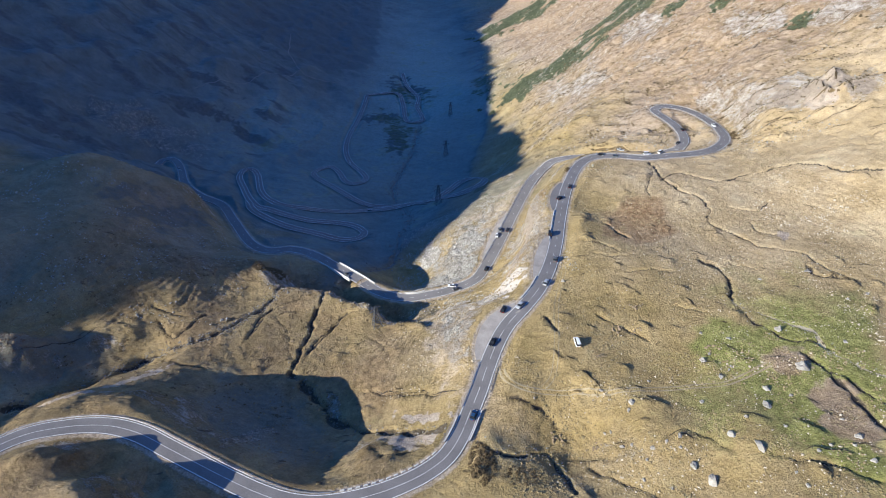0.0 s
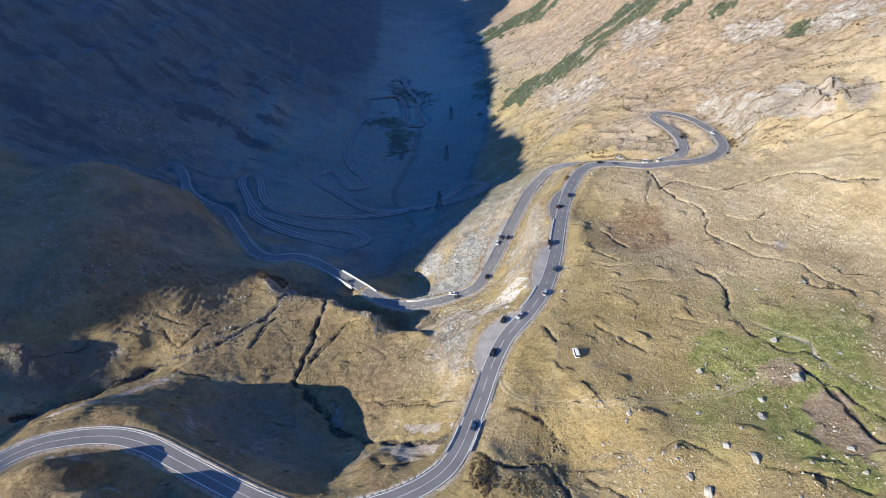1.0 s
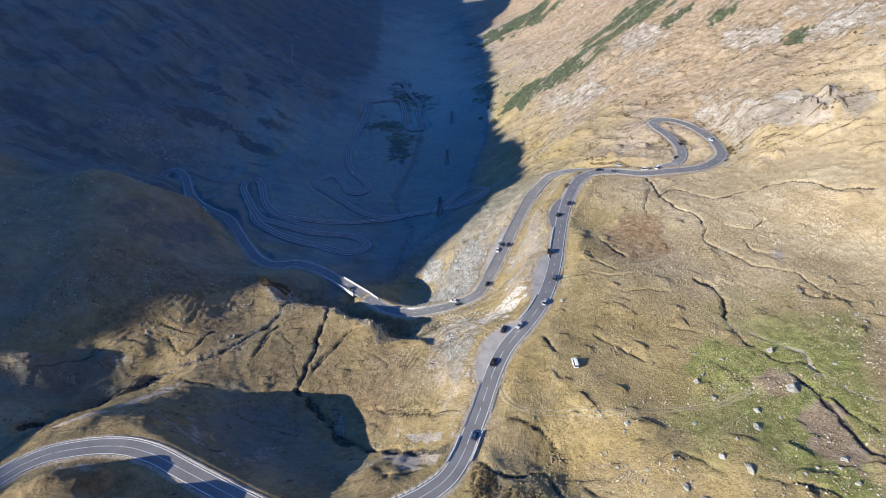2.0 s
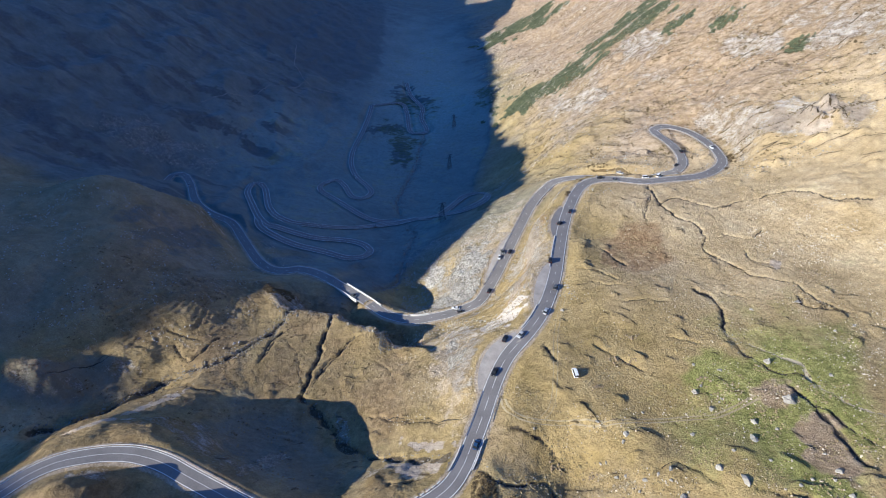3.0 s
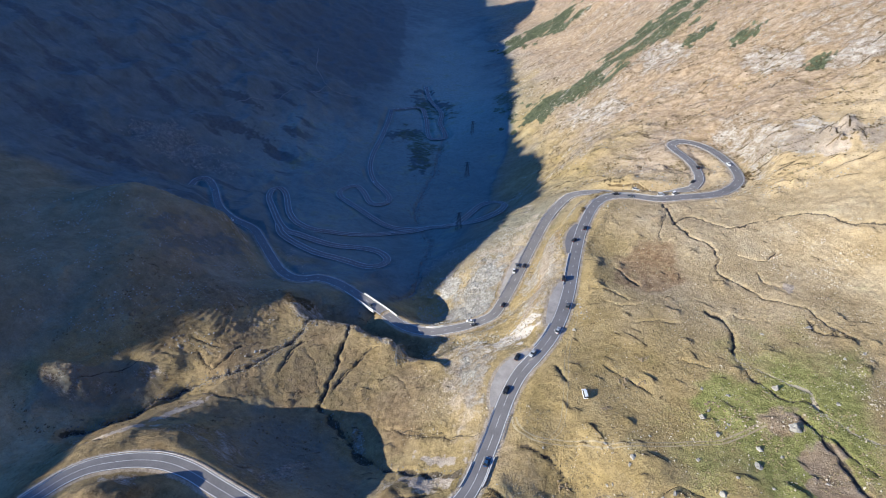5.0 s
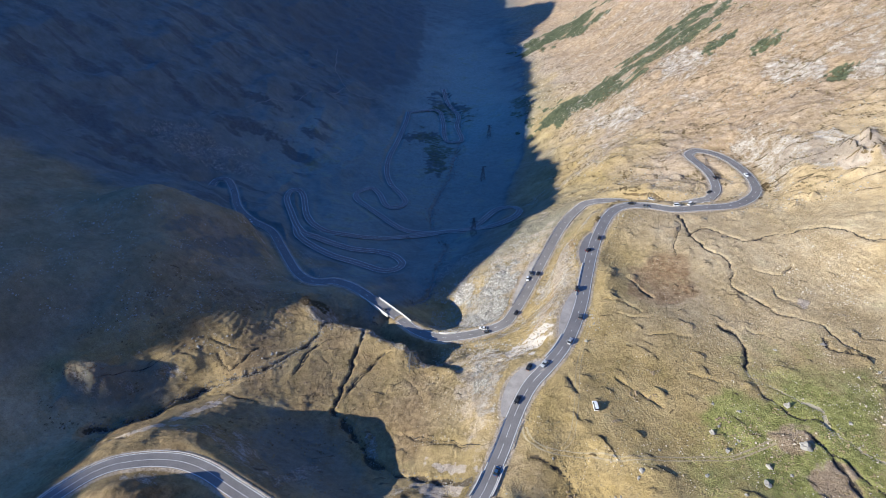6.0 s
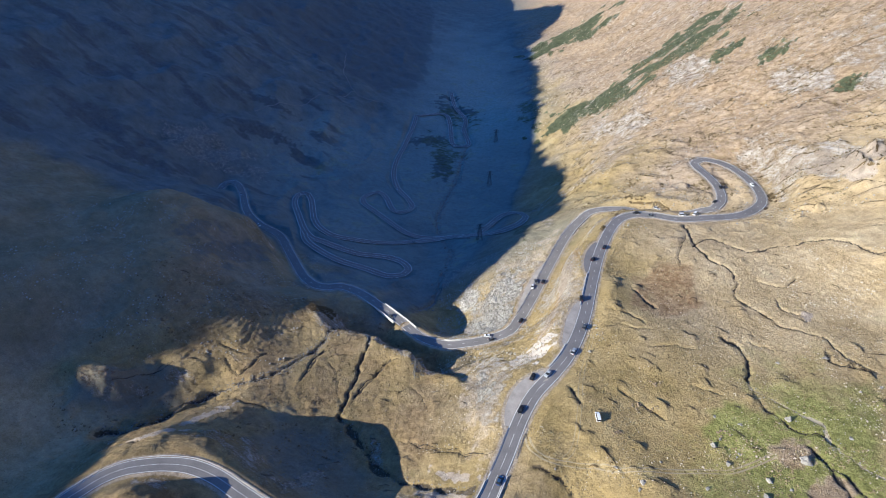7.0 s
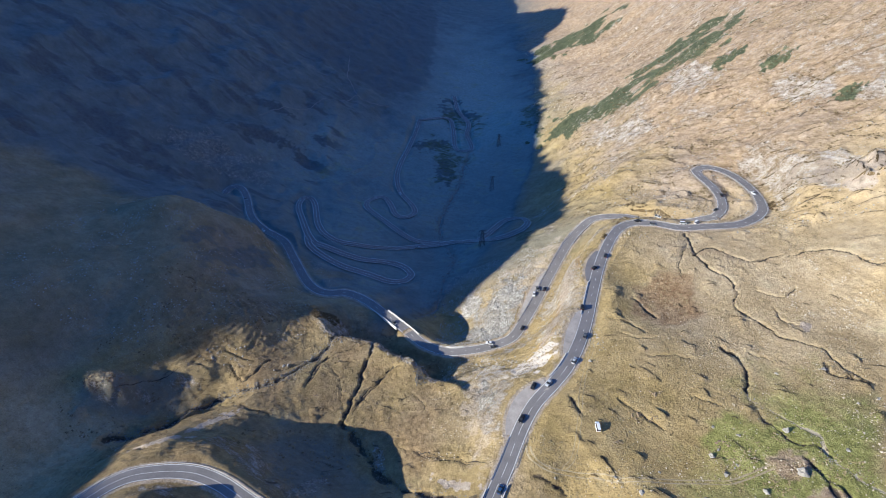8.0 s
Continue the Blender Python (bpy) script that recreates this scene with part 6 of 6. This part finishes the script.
shrubs("heather", 500, -112, -92, 246, 262, lambda x, y: (x + 103) ** 2 + (y - 254) ** 2 < 64, 0.9, 1.8, HEATH, "brown bushy growth on a rocky knoll")
shrubs("heather", 160, 76, 84, 300, 312, lambda x, y: (x - 80) ** 2 + (y - 305) ** 2 < 14, 1.2, 2.4, HEATH, "dark bush below the road bend")
shrubs("heather", 260, 8, 18, 92, 112, lambda x, y: ((x - 12.5) / 4.2) ** 2 + ((y - 102) / 8) ** 2 < 1, 0.7, 1.6, HEATH, "dark brown bushes below the road bridge")
shrubs("heather", 200, 17, 33, 90, 104, lambda x, y: ((x - 25) / 7) ** 2 + ((y - 97) / 4) ** 2 < 1, 0.4, 1.0, HEATH, "low dark heath beside the creek")
shrubs("heather", 90, 196, 206, 345, 356, lambda x, y: (x - 201) ** 2 + (y - 350) ** 2 < 10, 1.2, 2.4, HEATH, "dark bush beside the hairpin")


# ---- stream beds and wheel ruts: narrow strips lying in the ground ----
def drape(name, line, half, mat, lift, label, parent=None):
    """A strip along a line in the plan that follows the ground; half is its half width at each spot."""
    d = np.gradient(line, axis=0)
    d /= np.linalg.norm(d, axis=1)[:, None] + 1e-9
    side = np.c_[d[:, 1], -d[:, 0]]
    half = np.broadcast_to(half, len(line))
    rows_ = []
    for k in (-1.0, -0.35, 0.35, 1.0):
        q = line + side * (k * half)[:, None]
        rows_.append(np.c_[q, heights(q[:, 0], q[:, 1]) + lift * (1.0 if abs(k) < 0.9 else 0.5)])
    m_ = len(line)
    i_ = np.arange(m_ - 1)
    f = np.vstack([np.c_[i_ + a * m_, i_ + (a + 1) * m_, i_ + (a + 1) * m_ + 1, i_ + a * m_ + 1] for a in range(3)])
    ob = new(name, fast_mesh(name, np.vstack(rows_), f, mat))
    if parent:
        ob.parent = parent
        return ob
    return tagged(ob, label, name.replace("_", " "), kind="structure")


PEAT_SHADE = plain("wet_peat_and_shade", (0.035, 0.028, 0.02), 0.6, vary=0.5, scale=1.5)
SILT = plain("pale_stream_silt", (0.36, 0.31, 0.21), 0.95, vary=0.35, scale=1.5)
DULL_PATH = plain("dull_path_earth", (0.21, 0.215, 0.2), 0.95, vary=0.3, scale=0.5)
RUT = plain("trodden_earth", (0.3, 0.248, 0.15), 0.95, vary=0.3, scale=1.0)
# dark peat strips also paint the shade inside the cut channels
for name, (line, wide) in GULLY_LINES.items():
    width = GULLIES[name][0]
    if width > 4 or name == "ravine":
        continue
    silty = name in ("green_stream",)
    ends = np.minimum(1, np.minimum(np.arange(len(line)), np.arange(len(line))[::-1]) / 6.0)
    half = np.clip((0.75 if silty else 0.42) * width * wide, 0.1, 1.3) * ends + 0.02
    drape("stream_bed", line, half, SILT if silty else BED_STONE if name == "valley_brook" else PEAT_SHADE, 0.07, "pale silt in a shallow meadow stream" if silty else "dark peat and painted-in shade along a narrow channel")
VALLEY_PATHS = ([(-259, 958), (-237, 860), (-207, 797), (-171, 800), (-131, 815)], [(-300, 640), (-262, 690), (-228, 752), (-206, 797)])
for pts in VALLEY_PATHS:
    line = spline(pts, 3.0)
    line += 5 * np.c_[fractal(line[:, 0], line[:, 1], 40, 3, 81), fractal(line[:, 0], line[:, 1], 40, 3, 82)]
    drape("footpath", line, 0.55, DULL_PATH, 0.4, "pale trodden path on the shaded valley side")
for pts in TRACKS:
    line = spline(pts, 0.7)
    d = np.gradient(line, axis=0)
    d /= np.linalg.norm(d, axis=1)[:, None]
    wear = (1.0 if pts is TRACKS[0] else 0.45) * np.clip(0.3 + 0.25 * fractal(line[:, 0], line[:, 1], 6, 3, 71), 0.08, 0.5)
    track_thing = tagged(new("farm_track"), "two worn earth wheel ruts across the meadow", "track", kind="structure")
    for o in (-0.85, 0.85):
        drape("wheel_rut", line + np.c_[d[:, 1], -d[:, 0]] * o, wear, RUT, 0.06, "", track_thing)

# bare earth under the turf edges, with the scarps' shadow painted in as dark strips
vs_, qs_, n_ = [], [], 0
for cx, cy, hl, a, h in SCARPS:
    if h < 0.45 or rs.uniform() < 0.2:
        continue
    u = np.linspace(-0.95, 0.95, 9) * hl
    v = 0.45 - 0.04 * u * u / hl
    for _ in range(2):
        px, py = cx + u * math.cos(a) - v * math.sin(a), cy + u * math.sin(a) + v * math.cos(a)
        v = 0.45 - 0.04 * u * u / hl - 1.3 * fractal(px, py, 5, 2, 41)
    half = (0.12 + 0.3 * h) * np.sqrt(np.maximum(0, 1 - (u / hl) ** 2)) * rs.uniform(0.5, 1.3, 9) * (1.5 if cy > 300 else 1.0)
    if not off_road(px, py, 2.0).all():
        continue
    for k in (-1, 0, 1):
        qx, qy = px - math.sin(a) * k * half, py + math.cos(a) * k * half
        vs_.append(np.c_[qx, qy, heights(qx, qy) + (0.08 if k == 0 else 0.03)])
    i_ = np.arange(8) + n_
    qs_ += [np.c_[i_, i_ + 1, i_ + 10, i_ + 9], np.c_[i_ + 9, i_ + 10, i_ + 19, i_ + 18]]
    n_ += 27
tagged(new("earth_shade_scars", fast_mesh("earth_shade_scars", np.vstack(vs_), np.vstack(qs_)[:, ::-1], HEATH)), "dark bare earth and painted shade under broken turf edges", "earth", kind="stuff")

HUMMOCK = plain("turf_hummock", (0.21, 0.165, 0.085), 0.95, vary=0.45, scale=0.5)
for count, x0, x1, y0, y1, size, level, label in ((16000, 20, 200, 75, 300, 22, 0.05, "low hummocks of dry turf on the meadow"), (12000, 80, 330, 300, 640, 30, 0.05, "turf clumps on the steep slope")):
    x, y = scatter(count, x0, x1, y0, y1, lambda x, y: patchy(x, y, size, 72, level))
    stuff_mesh("turf_hummocks", x, y, rs.uniform(0.3, 1.1, len(x)) * np.where(y > 300, 1.7, 1.0), CHIP, CHIP_F, HUMMOCK, 0.12, label, "turf", (0.35, 0.7))
